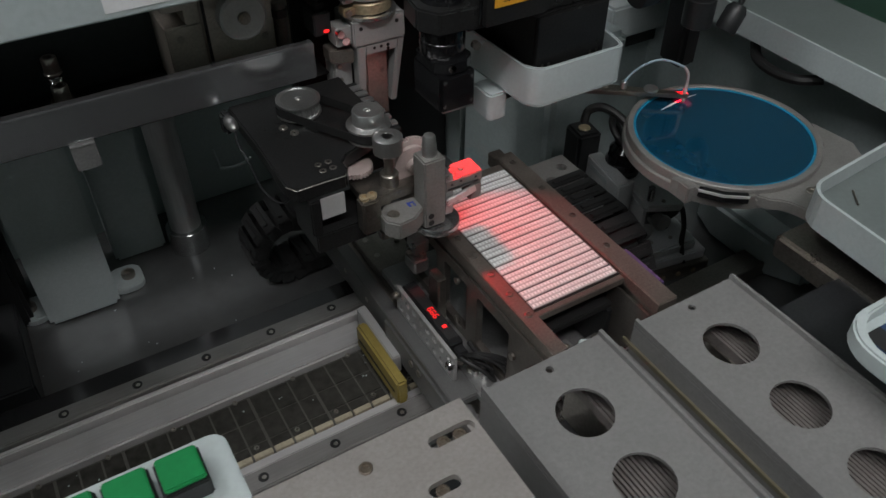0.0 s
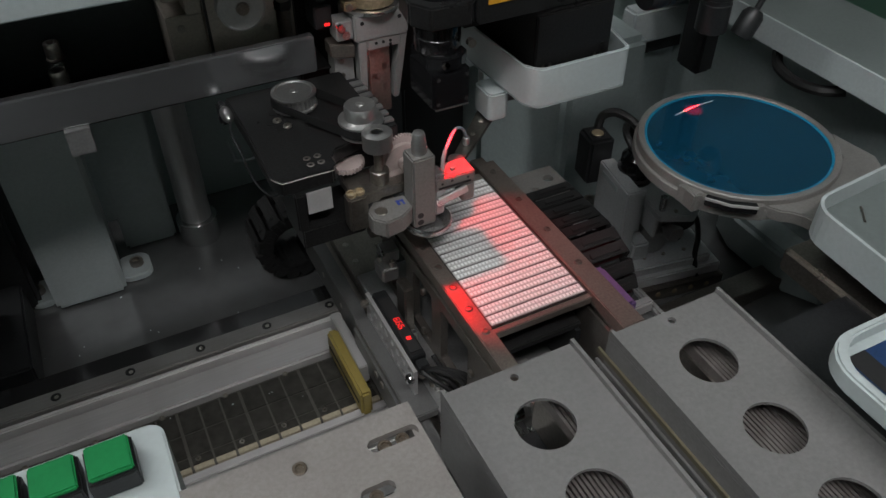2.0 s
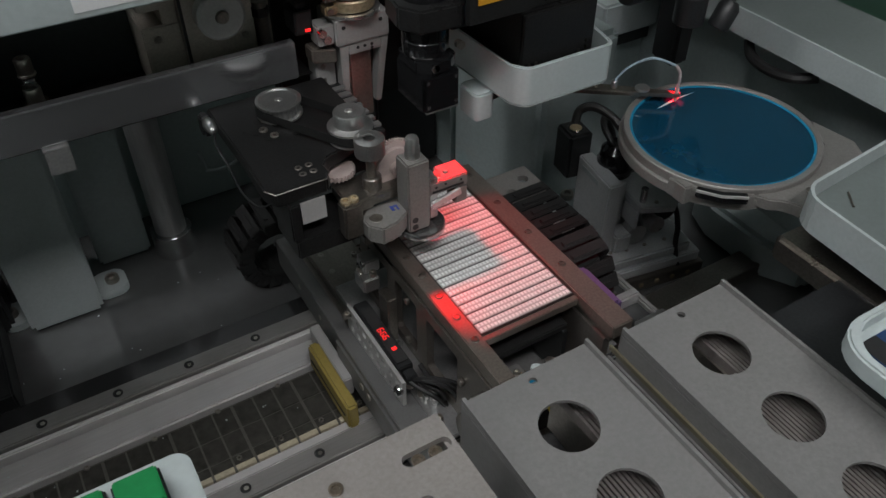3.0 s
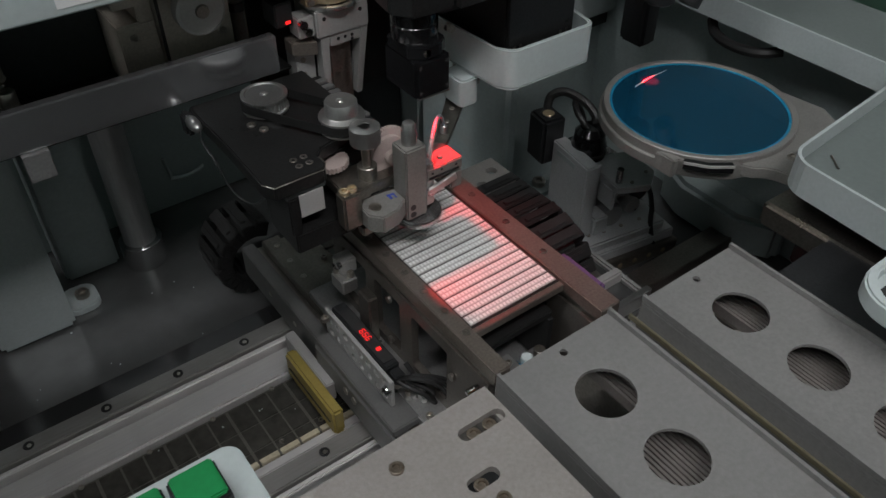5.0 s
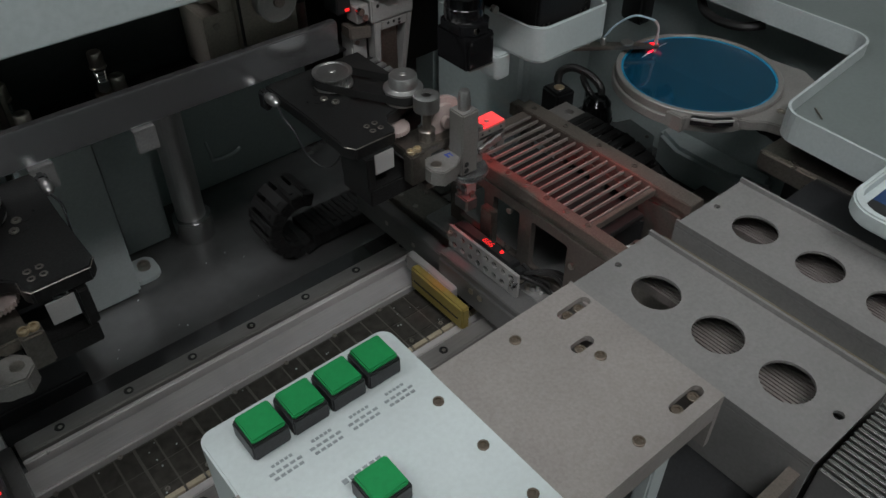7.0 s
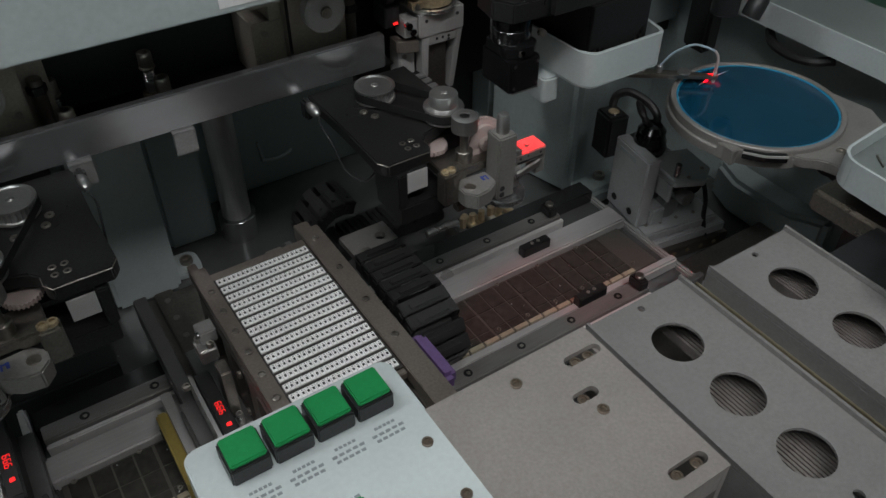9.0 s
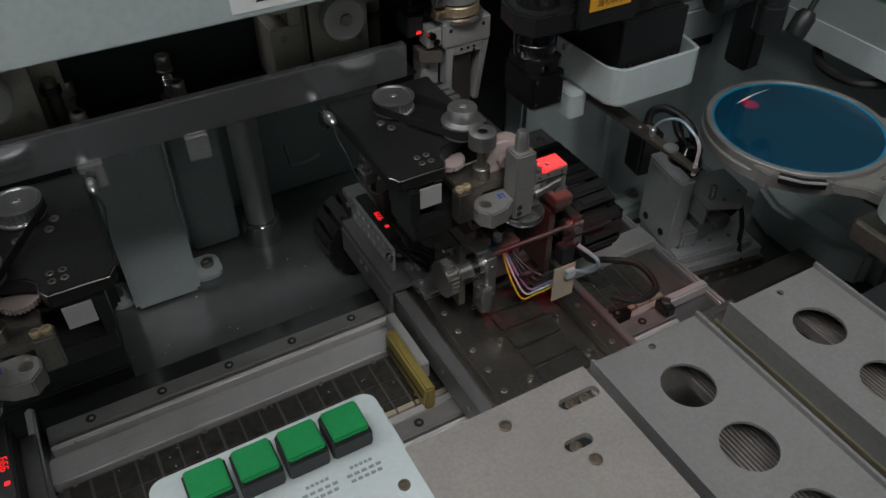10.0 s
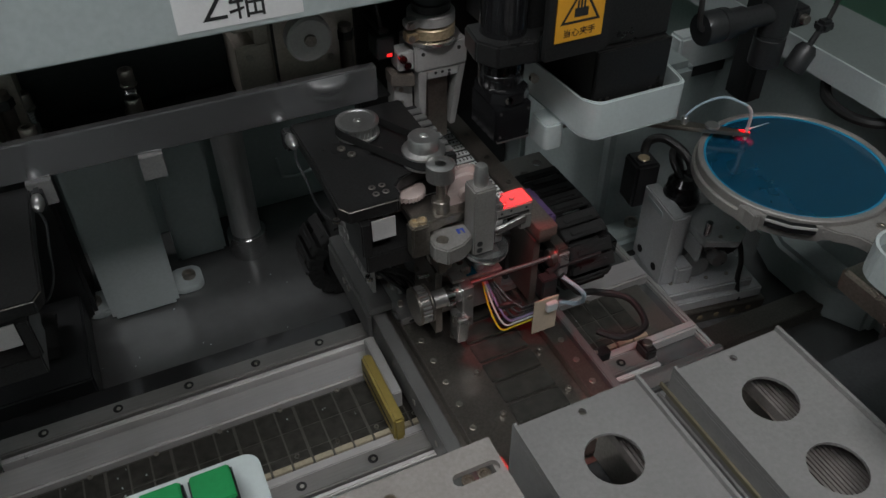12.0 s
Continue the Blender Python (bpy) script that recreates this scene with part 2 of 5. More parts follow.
def thing(name, at, label, category, group="", kind=""):
    ob = new(name)
    ob.empty_display_size = 0.01
    ob.location = at
    BASE[ob.name] = Vector(at)
    return tagged(ob, label, category, group, kind)


def part(name, bm, mat, parent=None, label="", bevel=0.0, smooth=True):
    """Links a bmesh, given in world metres, as one mesh under a thing or a part."""
    if bevel:
        sharp = [e for e in bm.edges if len(e.link_faces) == 2 and e.calc_face_angle(0) > 0.5]
        bmesh.ops.bevel(bm, geom=sharp, offset=bevel, segments=2, affect="EDGES", clamp_overlap=True)
    at = BASE.get(parent.name, Vector()) if parent else Vector()
    bmesh.ops.translate(bm, verts=bm.verts, vec=-at)
    for face in bm.faces:
        face.smooth = smooth
    if smooth:
        for e in bm.edges:
            e.smooth = len(e.link_faces) == 2 and e.calc_face_angle(0) < 0.6
    me = bpy.data.meshes.new(name)
    bm.to_mesh(me)
    bm.free()
    me.materials.append(mat)
    ob = new(name, me)
    if parent:
        ob.parent = parent
        BASE[ob.name] = at
    if label:
        ob["label"] = label
    return ob


def structure(name, bm, mat, label, category, bevel=0.0):
    return tagged(part(name, bm, mat, None, label, bevel), label, category, "", "structure")


def share(mesh_of, name, parent, place):
    """Another object on the same mesh, under parent, moved by place."""
    ob = new(name, mesh_of.data)
    ob.parent = parent
    ob.location = place
    return ob


def screw_bm(x, y, z, r=0.003, hgt=0.002, axis="z"):
    return turned(bmesh.new(), [(r, 0), (r, hgt * 0.8), (r * 0.9, hgt), (r * 0.55, hgt), (r * 0.5, hgt * 0.35), (r * 0.05, hgt * 0.35)], (x, y, z), axis, 14)


def screws(parent, places, r=0.003, hgt=0.002, mat=None, name="screw", axis="z"):
    first = None
    for x, y, z in places:
        if first is None:
            first = part(name, screw_bm(x, y, z, r, hgt, axis), mat or BOLT, parent)
            start = (x, y, z)
        else:
            ob = share(first, name, parent, (x - start[0], y - start[1], z - start[2]))


def words(name, text, size, at, mat, parent, turn=None):
    """Lettering in the built-in font on a face that looks towards -y."""
    data = bpy.data.curves.new(name, "FONT")
    data.body, data.size, data.extrude = text, size, 0.0001
    data.materials.append(mat)
    ob = new(name, data)
    ob.parent = parent
    ob.matrix_basis = Matrix.Translation(Vector(at) - BASE[parent.name]) @ Matrix.Rotation(radians(90), 4, "X")
    return ob



# ---- hall and machine cabinet ----
structure("floor", boxes((-4, 4, -4, 4, -0.92, -0.9)), HALLGREEN, "green painted factory floor under the machine", "floor")
for n, row in enumerate(((-4.1, -4, -4, 4, -0.9, 2.4), (4, 4.1, -4, 4, -0.9, 2.4), (-4, 4, 4, 4.1, -0.9, 2.4), (-4, 4, -4.1, -4, -0.9, 2.4))):
    structure(("wall_west", "wall_east", "wall_north", "wall_south")[n], boxes(row), HALL, "plain painted hall wall", "wall")
structure("ceiling", boxes((-4.1, 4.1, -4.1, 4.1, 2.4, 2.5)), HALL, "plain painted hall ceiling", "ceiling")
for lx, ly, watts in LAMPS:
    lamp = thing("ceiling_lamp", (lx, ly, 2.4), "long ceiling tube lamp with white housing", "lamp", "hall lamps")
    part("housing", boxes((lx - 0.62, lx + 0.62, ly - 0.14, ly + 0.14, 2.26, 2.4)), WHITE, lamp, bevel=0.01)
    part("diffuser", boxes((lx - 0.6, lx + 0.6, ly - 0.12, ly + 0.12, 2.2, 2.258)), GLOW, lamp)

structure("machine_base", boxes((-0.62, 0.95, -0.62, 0.42, -0.1, -0.06)), FLOOR, "polished dark steel base plate of the machine", "base plate", 0.003)
structure("cabinet_front", boxes((-0.62, 0.95, -0.66, -0.62, -0.9, 0.1)), WALL, "painted lower cabinet front", "cabinet")
structure("machine_wall_back", boxes((-0.62, 0.30, 0.30, 0.34, -0.06, 0.62)), WALL, "grey-green painted back wall of the machine", "machine wall", 0.002)
structure("machine_wall_left", boxes((-0.62, -0.58, -0.62, 0.34, -0.06, 0.10)), WALL, "grey-green painted side wall of the machine", "machine wall", 0.002)
structure("machine_wall_rear_right", boxes((0.384, 0.52, 0.20, 0.24, -0.06, 0.62), (0.30, 0.384, 0.20, 0.24, 0.088, 0.62)), WALL, "grey-green painted casting behind the wafer stage", "machine wall")
# solid black fills the opening in place of its shade
structure("casting_bay", boxes((0.302, 0.3835, 0.232, 0.30, -0.06, 0.087)), DARK, "black block for the shade in the opening under the casting", "machine bay", 0.003)
bm = prism(bmesh.new(), [(0.384, 0.199), (0.418, 0.072), (0.518, 0.072), (0.518, 0.199)], -0.06, 0.15)
structure("casting_column", bm, WALL, "grey-green painted column of the machine casting", "column", 0.008)
foot = thing("casting_foot", (0.44, 0.05, -0.06), "grey-green painted foot with one hex bolt", "foot")
part("lug", boxes((0.416, 0.48, 0.034, 0.0715, -0.06, -0.035)), WALL, foot, bevel=0.006)
screws(foot, [(0.454, 0.056, -0.035)], 0.008, 0.006)

structure("rear_shelf", boxes((0.525, 0.66, 0.112, 0.135, 0.116, 0.156)), PAINT, "pale painted rail behind the microscope", "rail", 0.003)
# solid black strip in place of the shaded recess below the rail
structure("rear_slot", boxes((0.525, 0.66, 0.122, 0.135, 0.098, 0.1155)), DARK, "black strip for the shade in the slot under the rail", "slot")
structure("rear_panel", boxes((0.525, 0.66, 0.130, 0.140, -0.06, 0.0975)), WALL, "grey-green panel under the pale rail", "panel", 0.003)

# white painted posts at the back
for px in (-0.080, -0.47):
    post = thing("support_post", (px, 0.21, -0.06), "pale grey painted cast post with bolted feet", "post", "support posts")
    part("column", prism(bmesh.new(), [(px - 0.036, 0.173), (px + 0.034, 0.173), (px + 0.034, 0.26), (px - 0.036, 0.26)], -0.06, 0.225), PAINT, post, bevel=0.004)
    part("foot", prism(bmesh.new(), rounded(px + 0.030, px + 0.064, 0.184, 0.222, 0.012), -0.06, -0.052), PAINT, post, "rounded bolted foot", 0.0012)
    part("foot", prism(bmesh.new(), rounded(px - 0.060, px - 0.032, 0.184, 0.222, 0.012), -0.06, -0.052), PAINT, post, "rounded bolted foot", 0.0012)
    screws(post, [(px + 0.050, 0.203, -0.052), (px - 0.050, 0.203, -0.052)], 0.0072, 0.006, BOLT)
# one black box for housing, chain and their shadow left of the post
structure("dark_housing", boxes((-0.40, -0.128, 0.186, 0.262, -0.06, 0.2)), DARK, "black box for the dark housing and shadow beside the post", "housing", 0.004)
structure("back_panel", boxes((-0.035, 0.02, 0.24, 0.299, -0.06, 0.225)), WALL, "grey-green inner panel beside the post", "panel", 0.003)

column = thing("guide_column", (0.0445, 0.229, -0.06), "polished steel guide column on the base plate", "column")
part("shaft", rod((0.0445, 0.229, 0), 0.0165, -0.05, 0.2, steps=40), SHAFT, column)
part("collar", rod((0.0445, 0.229, 0), 0.022, -0.06, -0.03, steps=40), STEEL, column)

# ---- upper beam, hood and what hangs there ----
beam = thing("beam", (0, 0.06, 0.223), "ground steel cross beam standing on edge, mottled reflections in its colour", "beam")
part("bar", boxes((-0.60, 0.144, 0.03, 0.038, 0.2205, 0.2505)), BEAMSTEEL, beam, bevel=0.001)
for bx in (-0.036, -0.113, -0.36):
    part("bracket", boxes((bx - 0.0085, bx + 0.0085, 0.026, 0.0295, 0.200, 0.2202), (bx - 0.0085, bx + 0.0085, 0.026, 0.038, 0.2184, 0.2203)), ALU, beam, "small bent bright bracket", 0.0006)
# dark colours of plate and deck stand for the unlit hollow
structure("slide_back_plate", boxes((-0.60, 0.30, 0.118, 0.132, 0.18, 0.455)), TEALBLACK, "dark plate for the unlit hollow behind the upper slides", "plate", 0.002)
structure("slide_deck", boxes((-0.60, 0.16, 0.044, 0.118, 0.2120, 0.215)), BLACK, "deck behind the beam, black for the unlit hollow", "plate", 0.001)
for bx, by in ((-0.0355, 0.103), (-0.0364, 0.0564), (-0.109, 0.0470), (-0.110, 0.098), (-0.185, 0.0564), (-0.186, 0.103)):
    bolt = thing("spring_bolt", (bx, by, 0.215), "steel socket bolt with spring and washers behind the beam", "bolt", "beam bolts")
    part("washer", rod((bx, by, 0), 0.0085, 0.2152, 0.2185), TARNISH, bolt)
    part("collar", rod((bx, by, 0), 0.0048, 0.2186, 0.2275), BRIGHT, bolt)
    part("spring", turned(bmesh.new(), [(0.0046, 0.2276)] + [(0.0058 if k % 2 else 0.0045, 0.2276 + 0.0012 * k) for k in range(1, 10)], (bx, by, 0), "z", 16), STEEL, bolt)
    part("washer", rod((bx, by, 0), 0.0066, 0.2392, 0.2412), BOLT, bolt)
    part("head", turned(bmesh.new(), [(0.0056, 0.2413), (0.0058, 0.2420), (0.0058, 0.2520), (0.0052, 0.2530), (0.0032, 0.2530), (0.0029, 0.2485), (0.0003, 0.2485)], (bx, by, 0), "z", 18), BOLT, bolt)
for bx in (0.095, -0.16):
    slide = thing("slide_unit", (bx, 0.07, 0.215), "machined steel slide blocks with pale round roller", "slide", "slide units")
    part("body", boxes((bx - 0.022, bx + 0.030, 0.062, 0.117, 0.2155, 0.335)), SLIDESTEEL, slide, bevel=0.001)
    part("side_block", boxes((bx - 0.050, bx - 0.0225, 0.070, 0.117, 0.2155, 0.268), (bx - 0.050, bx - 0.0225, 0.070, 0.117, 0.2795, 0.33), (bx - 0.034, bx - 0.0225, 0.071, 0.117, 0.266, 0.281)), SLIDESTEEL, slide, "notched steel block", 0.001)
    part("guide_block", boxes((bx + 0.0305, bx + 0.050, 0.082, 0.117, 0.2155, 0.32)), SLIDESTEEL, slide, bevel=0.001)
    part("seam", boxes((bx - 0.0226, bx - 0.0205, 0.0612, 0.0630, 0.2155, 0.335)), HOLE, slide)
    part("roller", turned(bmesh.new(), [(0.0155, 0), (0.0175, 0.0015), (0.0175, 0.011), (0.0165, 0.0125)], (bx, 0.034, 0.2805), "y", 40), PALEALU, slide, "pale grey roller")
    part("hub", turned(bmesh.new(), [(0.0045, -0.002), (0.005, 0), (0.005, 0.03)], (bx, 0.034, 0.2805), "y", 20), TOOL, slide)
    part("clamp_stud", rod((bx + 0.040, 0.075, 0), 0.0055, 0.2156, 0.268, steps=18), TOOL, slide)
    part("stud_nut", rod((bx + 0.040, 0.075, 0), 0.0072, 0.256, 0.263, steps=6), DARK, slide)
    screws(slide, [(bx + 0.022, 0.0615, 0.250), (bx + 0.022, 0.0615, 0.295), (bx - 0.040, 0.0695, 0.258), (bx - 0.044, 0.0695, 0.288)], 0.003, 0.002, axis="y")
# added out of view to block light from the wall behind the wafer
structure("upper_cover", boxes((0.34, 0.64, -0.05, 0.30, 0.43, 0.45)), WALL, "unseen plain cover added to shade the wall behind the wafer", "cover", 0.002)
hood = thing("machine_hood", (0, 0.0, 0.316), "white painted machine hood above the slides", "hood")
part("front", boxes((-0.60, 0.215, -0.004, 0.0, 0.316, 0.46)), HOODWHITE, hood, bevel=0.0015)
part("top", boxes((-0.60, 0.215, 0.0005, 0.10, 0.456, 0.46)), HOODWHITE, hood)
part("return", boxes((-0.60, 0.215, 0.0005, 0.012, 0.316, 0.319)), HOODWHITE, hood)
part("sticker", boxes((0.0, 0.083, -0.0046, -0.004, 0.321, 0.37)), LABEL, hood, "white paper label with large black letters")
words("letters", "Z\u8f74", 0.026, (0.0165, -0.0049, 0.3265), INK, hood)

# ---- lower X stage ----
stage = thing("linear_stage", (0.1, -0.07, -0.06), "long linear motor stage with two guide rails", "linear stage")
part("bed", boxes((-0.22, 0.40, -0.162, 0.034, -0.06, -0.022)), FLOOR, stage, bevel=0.001)
part("wall", boxes((-0.22, 0.40, -0.046, -0.018, -0.022, -0.008)), SATIN, stage, "pale satin aluminium channel wall", 0.002)
part("wall", boxes((-0.22, 0.40, -0.126, -0.116, -0.022, -0.008)), SATIN, stage, "pale satin aluminium channel wall", 0.002)
part("ledge", boxes((-0.22, 0.40, 0.0105, 0.034, -0.022, -0.006)), DARKSTEEL, stage, bevel=0.001)
part("ledge", boxes((-0.22, 0.40, -0.162, -0.155, -0.022, -0.003)), BRIGHT, stage, bevel=0.001)
part("end_plate", boxes((-0.228, -0.2205, -0.162, 0.034, -0.06, 0.004)), BRIGHT, stage, bevel=0.002)
part("end_plate", boxes((0.4005, 0.408, -0.162, 0.034, -0.06, -0.018)), PALEALU, stage, bevel=0.002)
for ry in (0.0, -0.139):
    rail = part("guide_rail", boxes((-0.215, 0.335, ry - 0.0088, ry + 0.0088, -0.022, 0.0)), RAIL, stage, "ground steel guide rail", 0.0012)
    part("edge_strip", boxes((-0.215, 0.335, ry - 0.0150, ry - 0.0100, -0.022, -0.003)), STRIPALU, stage, "bright strip beside the rail", 0.0012)
    first = None
    for k in range(-3, 6):
        bm = turned(bmesh.new(), [(0.0042, 0.0002), (0.0042, 0.0005), (0.0034, 0.0006), (0.0032, -0.001), (0.0018, -0.001), (0.0016, 0.0002), (0.0002, 0.0002)], (k * 0.06, ry, 0), "z", 18)
        part("rail_screw", bm, HOLE, stage)
        part("screw_core", rod((k * 0.06 + 0.0004, ry, 0), 0.0019, -0.0008, 0.0005, steps=12, chamfer=0.0003), BOLT, stage)
track = thing("magnet_track", (0.1, -0.08, -0.02), "smoked magnet track with brass toothed edge", "magnet track")
part("cover", boxes((-0.215, 0.385, -0.112, -0.048, -0.022, -0.014)), GRID, track, bevel=0.0006)
for k in range(32):
    kx = -0.21 + k * 0.0176
    for y0, y1 in ((-0.1065, -0.0985), (-0.0975, -0.0755), (-0.0745, -0.0505)):
        part("magnet", boxes((kx, kx + (0.0160 if k % 3 else 0.0150), y0, y1, -0.0138, -0.0128)), SMOKED, track, bevel=0.0003)
    part("tooth", boxes((kx, kx + 0.0155, -0.1135, -0.1085, -0.0138, -0.0105)), CREAM, track, bevel=0.0004)
screws(track, [(-0.205 + k * 0.0352, -0.102, -0.0138) for k in range(17)], 0.0022, 0.0022)
screws(track, [(-0.205 + k * 0.0528, -0.050, -0.0138) for k in range(11)], 0.0022, 0.0022)
for sx, sy in ((0.279, -0.033), (0.280, -0.1215)):
    stop = thing("limit_switch", (sx, sy, -0.008), "small black limit switch with two screws", "switch", "limit switches")
    part("body", boxes((sx - 0.018, sx + 0.018, sy - 0.005, sy + 0.005, -0.0078, 0.004)), DARK, stop, bevel=0.001)
    screws(stop, [(sx - 0.004, sy, 0.004), (sx + 0.004, sy, 0.004)], 0.002, 0.001)
for sx, sy in ((0.324, 0.0), (0.3265, -0.139)):
    stop = thing("rail_stopper", (sx, sy, 0.0), "black rubber rail stopper", "stopper", "rail stoppers")
    part("body", boxes((sx - 0.006, sx + 0.006, sy - 0.009, sy + 0.009, 0.0005, 0.012)), RUBBER, stop, bevel=0.002)
    part("cap", rod((sx, sy, 0), 0.0045, 0.0125, 0.016, steps=16), TOOL, stop)
structure("stage_front_ledge", boxes((-0.22, 0.40, -0.20, -0.1625, -0.06, -0.03)), ALU, "aluminium ledge before the linear stage", "ledge", 0.001)


# ---- things that ride on the stages, as they stand at the start ----
slide_x = thing("cross_slide", (0.20, -0.07, 0.0), "dark cross slide with two rails and magnet strip", "cross slide")
part("plate", boxes((0.162, 0.300, -0.235, 0.075, 0.012, 0.028)), TOOL, slide_x, bevel=0.001)
part("skirt", boxes((0.150, 0.162, -0.235, 0.075, 0.004, 0.036)), DULLALU, slide_x, bevel=0.001)
part("skirt", boxes((0.3005, 0.308, -0.235, 0.075, 0.012, 0.036)), DULLALU, slide_x, bevel=0.001)
for rx in (0.177, 0.287):
    part("guide_rail", boxes((rx - 0.0085, rx + 0.0085, -0.232, 0.07, 0.0285, 0.038)), TOOL, slide_x, bevel=0.001)
    screws(slide_x, [(rx, -0.22 + k * 0.025, 0.038) for k in range(12)], 0.0028, 0.0008)
for k in range(12):
    part("magnet", boxes((0.215, 0.262, -0.225 + k * 0.0235, -0.225 + k * 0.0235 + 0.020, 0.0285, 0.031)), SMOKED, slide_x, bevel=0.0006)
screws(slide_x, [(0.208, -0.21 + k * 0.047, 0.0285) for k in range(6)] + [(0.269, -0.21 + k * 0.047, 0.0285) for k in range(6)], 0.0028, 0.003)
part("bumper", boxes((0.127, 0.1365, -0.128, -0.049, -0.006, 0.021)), YELLOW, slide_x, "yellow polyurethane bumper", 0.002)
part("bumper_block", boxes((0.137, 0.1455, -0.10, -0.03, 0.0, 0.020)), PALEALU, slide_x, bevel=0.001)
part("bumper_groove", boxes((0.1262, 0.1272, -0.122, -0.055, 0.0060, 0.0072)), HOLE, slide_x)
screws(slide_x, [(0.1495, -0.205 + k * 0.045, 0.020) for k in range(6)], 0.0026, 0.0012, BOLT, axis="x")
part("carriage", boxes((0.165, 0.30, -0.16, 0.02, 0.0006, 0.0115)), DARK, slide_x, bevel=0.001)

holder = thing("work_holder", (0.24, -0.12, 0.038), "tool-steel work holder with two raised rails and slotted bed", "work holder")
part("base", boxes((0.168, 0.30, -0.205, -0.02, 0.0385, 0.047)), ALU, holder, bevel=0.001)
for rx0, rx1 in ((0.1875, 0.1995), (0.2785, 0.296)):
    part("rail", boxes((rx0, rx1, -0.240, -0.030, 0.1255, 0.1365)), BROWN, holder, bevel=0.0008)
    part("rail_flange", boxes((rx0 + 0.0025, rx1 - 0.0025, -0.236, -0.034, 0.118, 0.1253)), TOOL, holder, bevel=0.0006)
    part("fork_end", boxes((rx0 + 0.001, rx1 - 0.004, -0.0298, -0.018, 0.120, 0.1335)), BROWN, holder, bevel=0.0008)
    windows = [rounded(y0, y1, 0.056, 0.108, 0.003, 3) for y0, y1 in ((-0.188, -0.145), (-0.130, -0.096), (-0.084, -0.050))]
    frame_ob = part("side_plate", plate_with_holes([(-0.232, 0.0475), (-0.036, 0.0475), (-0.036, 0.1178), (-0.232, 0.1178)], windows, rx0 + 0.001, rx0 + 0.0070), SIDESTEEL, holder, "upright tool-steel side plate with three windows")
    frame_ob.data.transform(Matrix.Translation(-BASE[holder.name]) @ Matrix(((0, 0, 1, 0), (1, 0, 0, 0), (0, 1, 0, 0), (0, 0, 0, 1))) @ Matrix.Translation(BASE[holder.name]))
screws(holder, [(0.1855, -0.222, 0.104), (0.1855, -0.210, 0.066), (0.1855, -0.196, 0.092), (0.1855, -0.119, 0.105), (0.1855, -0.119, 0.062)], 0.0030, 0.0025, BOLT, axis="x")
part("side_pin", rod((0.176, -0.2255, 0.112), 0.0022, 0, 0.010, "x", 14), CHROME, holder)
screws(holder, [(0.1805, -0.168, 0.047), (0.1805, -0.113, 0.047)], 0.0030, 0.011, BRIGHT)
part("clamp_arm", boxes((0.174, 0.1875, -0.074, -0.060, 0.1005, 0.113)), PALEALU, holder, "small pale clamp with screws", 0.001)
screws(holder, [(0.1730, -0.071, 0.110), (0.1730, -0.064, 0.104)], 0.0028, 0.005, CHROME, axis="x")
screws(holder, [(0.1940, -0.060 - k * 0.0235, 0.1365) for k in range(7)], 0.0029, 0.0008, TOOL)
screws(holder, [(0.2875, -0.045 - k * 0.042, 0.1365) for k in range(4)], 0.0029, 0.0008, TOOL)
part("bed_end", boxes((0.1997, 0.2783, -0.2035, -0.1985, 0.127, 0.1335)), BROWN, holder, bevel=0.0006)
part("bed_end", boxes((0.1997, 0.2783, -0.0475, -0.038, 0.118, 0.1335)), BROWN, holder, bevel=0.0006)
for k in range(16):
    ky = -0.1965 + k * 0.0098
    part("bed_bar", boxes((0.1997, 0.2783, ky - 0.0008, ky + 0.0008, 0.1305, 0.1335)), BEDBAR, holder)
part("drip_tray", boxes((0.2, 0.277, -0.198, -0.05, 0.098, 0.104)), RUBBER, holder, bevel=0.001)
part("inner_wall", boxes((0.272, 0.276, -0.2, -0.05, 0.05, 0.098)), DARK, holder)
part("side_tab", boxes((0.299, 0.3125, -0.216, -0.168, 0.108, 0.124)), PURPLE, holder, "purple anodised side tab", 0.004)
part("side_bar", boxes((0.2965, 0.306, -0.245, -0.12, 0.10, 0.1125)), TOOL, holder, bevel=0.001)
part("clamp_post", boxes((0.176, 0.184, -0.108, -0.092, 0.0475, 0.10)), TOOL, holder, bevel=0.001)
part("clamp_block", boxes((0.170, 0.184, -0.080, -0.062, 0.086, 0.10)), BRIGHT, holder, bevel=0.0015)
screws(holder, [(0.174, -0.066, 0.10), (0.180, -0.076, 0.10), (0.1745, -0.122, 0.047), (0.1745, -0.16, 0.047), (0.1745, -0.187, 0.047)], 0.003, 0.004)
# feed drive at the front of the holder
part("drive_shaft", rod((0.2, -0.238, 0.100), 0.0022, 0.0, 0.098, "x", 16), STEEL, holder, "bright drive shaft")
part("shaft_bearing", rod((0.291, -0.238, 0.100), 0.0075, 0.0, 0.006, "x"), TOOL, holder)
part("bearing_block", boxes((0.297, 0.307, -0.247, -0.228, 0.082, 0.108)), BRIGHT, holder, bevel=0.001)
part("bearing_block", boxes((0.206, 0.216, -0.248, -0.229, 0.060, 0.106)), BRIGHT, holder, bevel=0.001)
part("bearing_foot", boxes((0.200, 0.210, -0.252, -0.235, 0.048, 0.075)), BRIGHT, holder, bevel=0.001)
part("coupling", turned(bmesh.new(), [(0.004, 0), (0.0075, 0.001), (0.0075, 0.014), (0.0062, 0.015), (0.0062, 0.02), (0.0075, 0.021), (0.0075, 0.027), (0.004, 0.028)], (0.182, -0.238, 0.094), "x", 24), BRIGHT, holder)
wheel = bmesh.new()
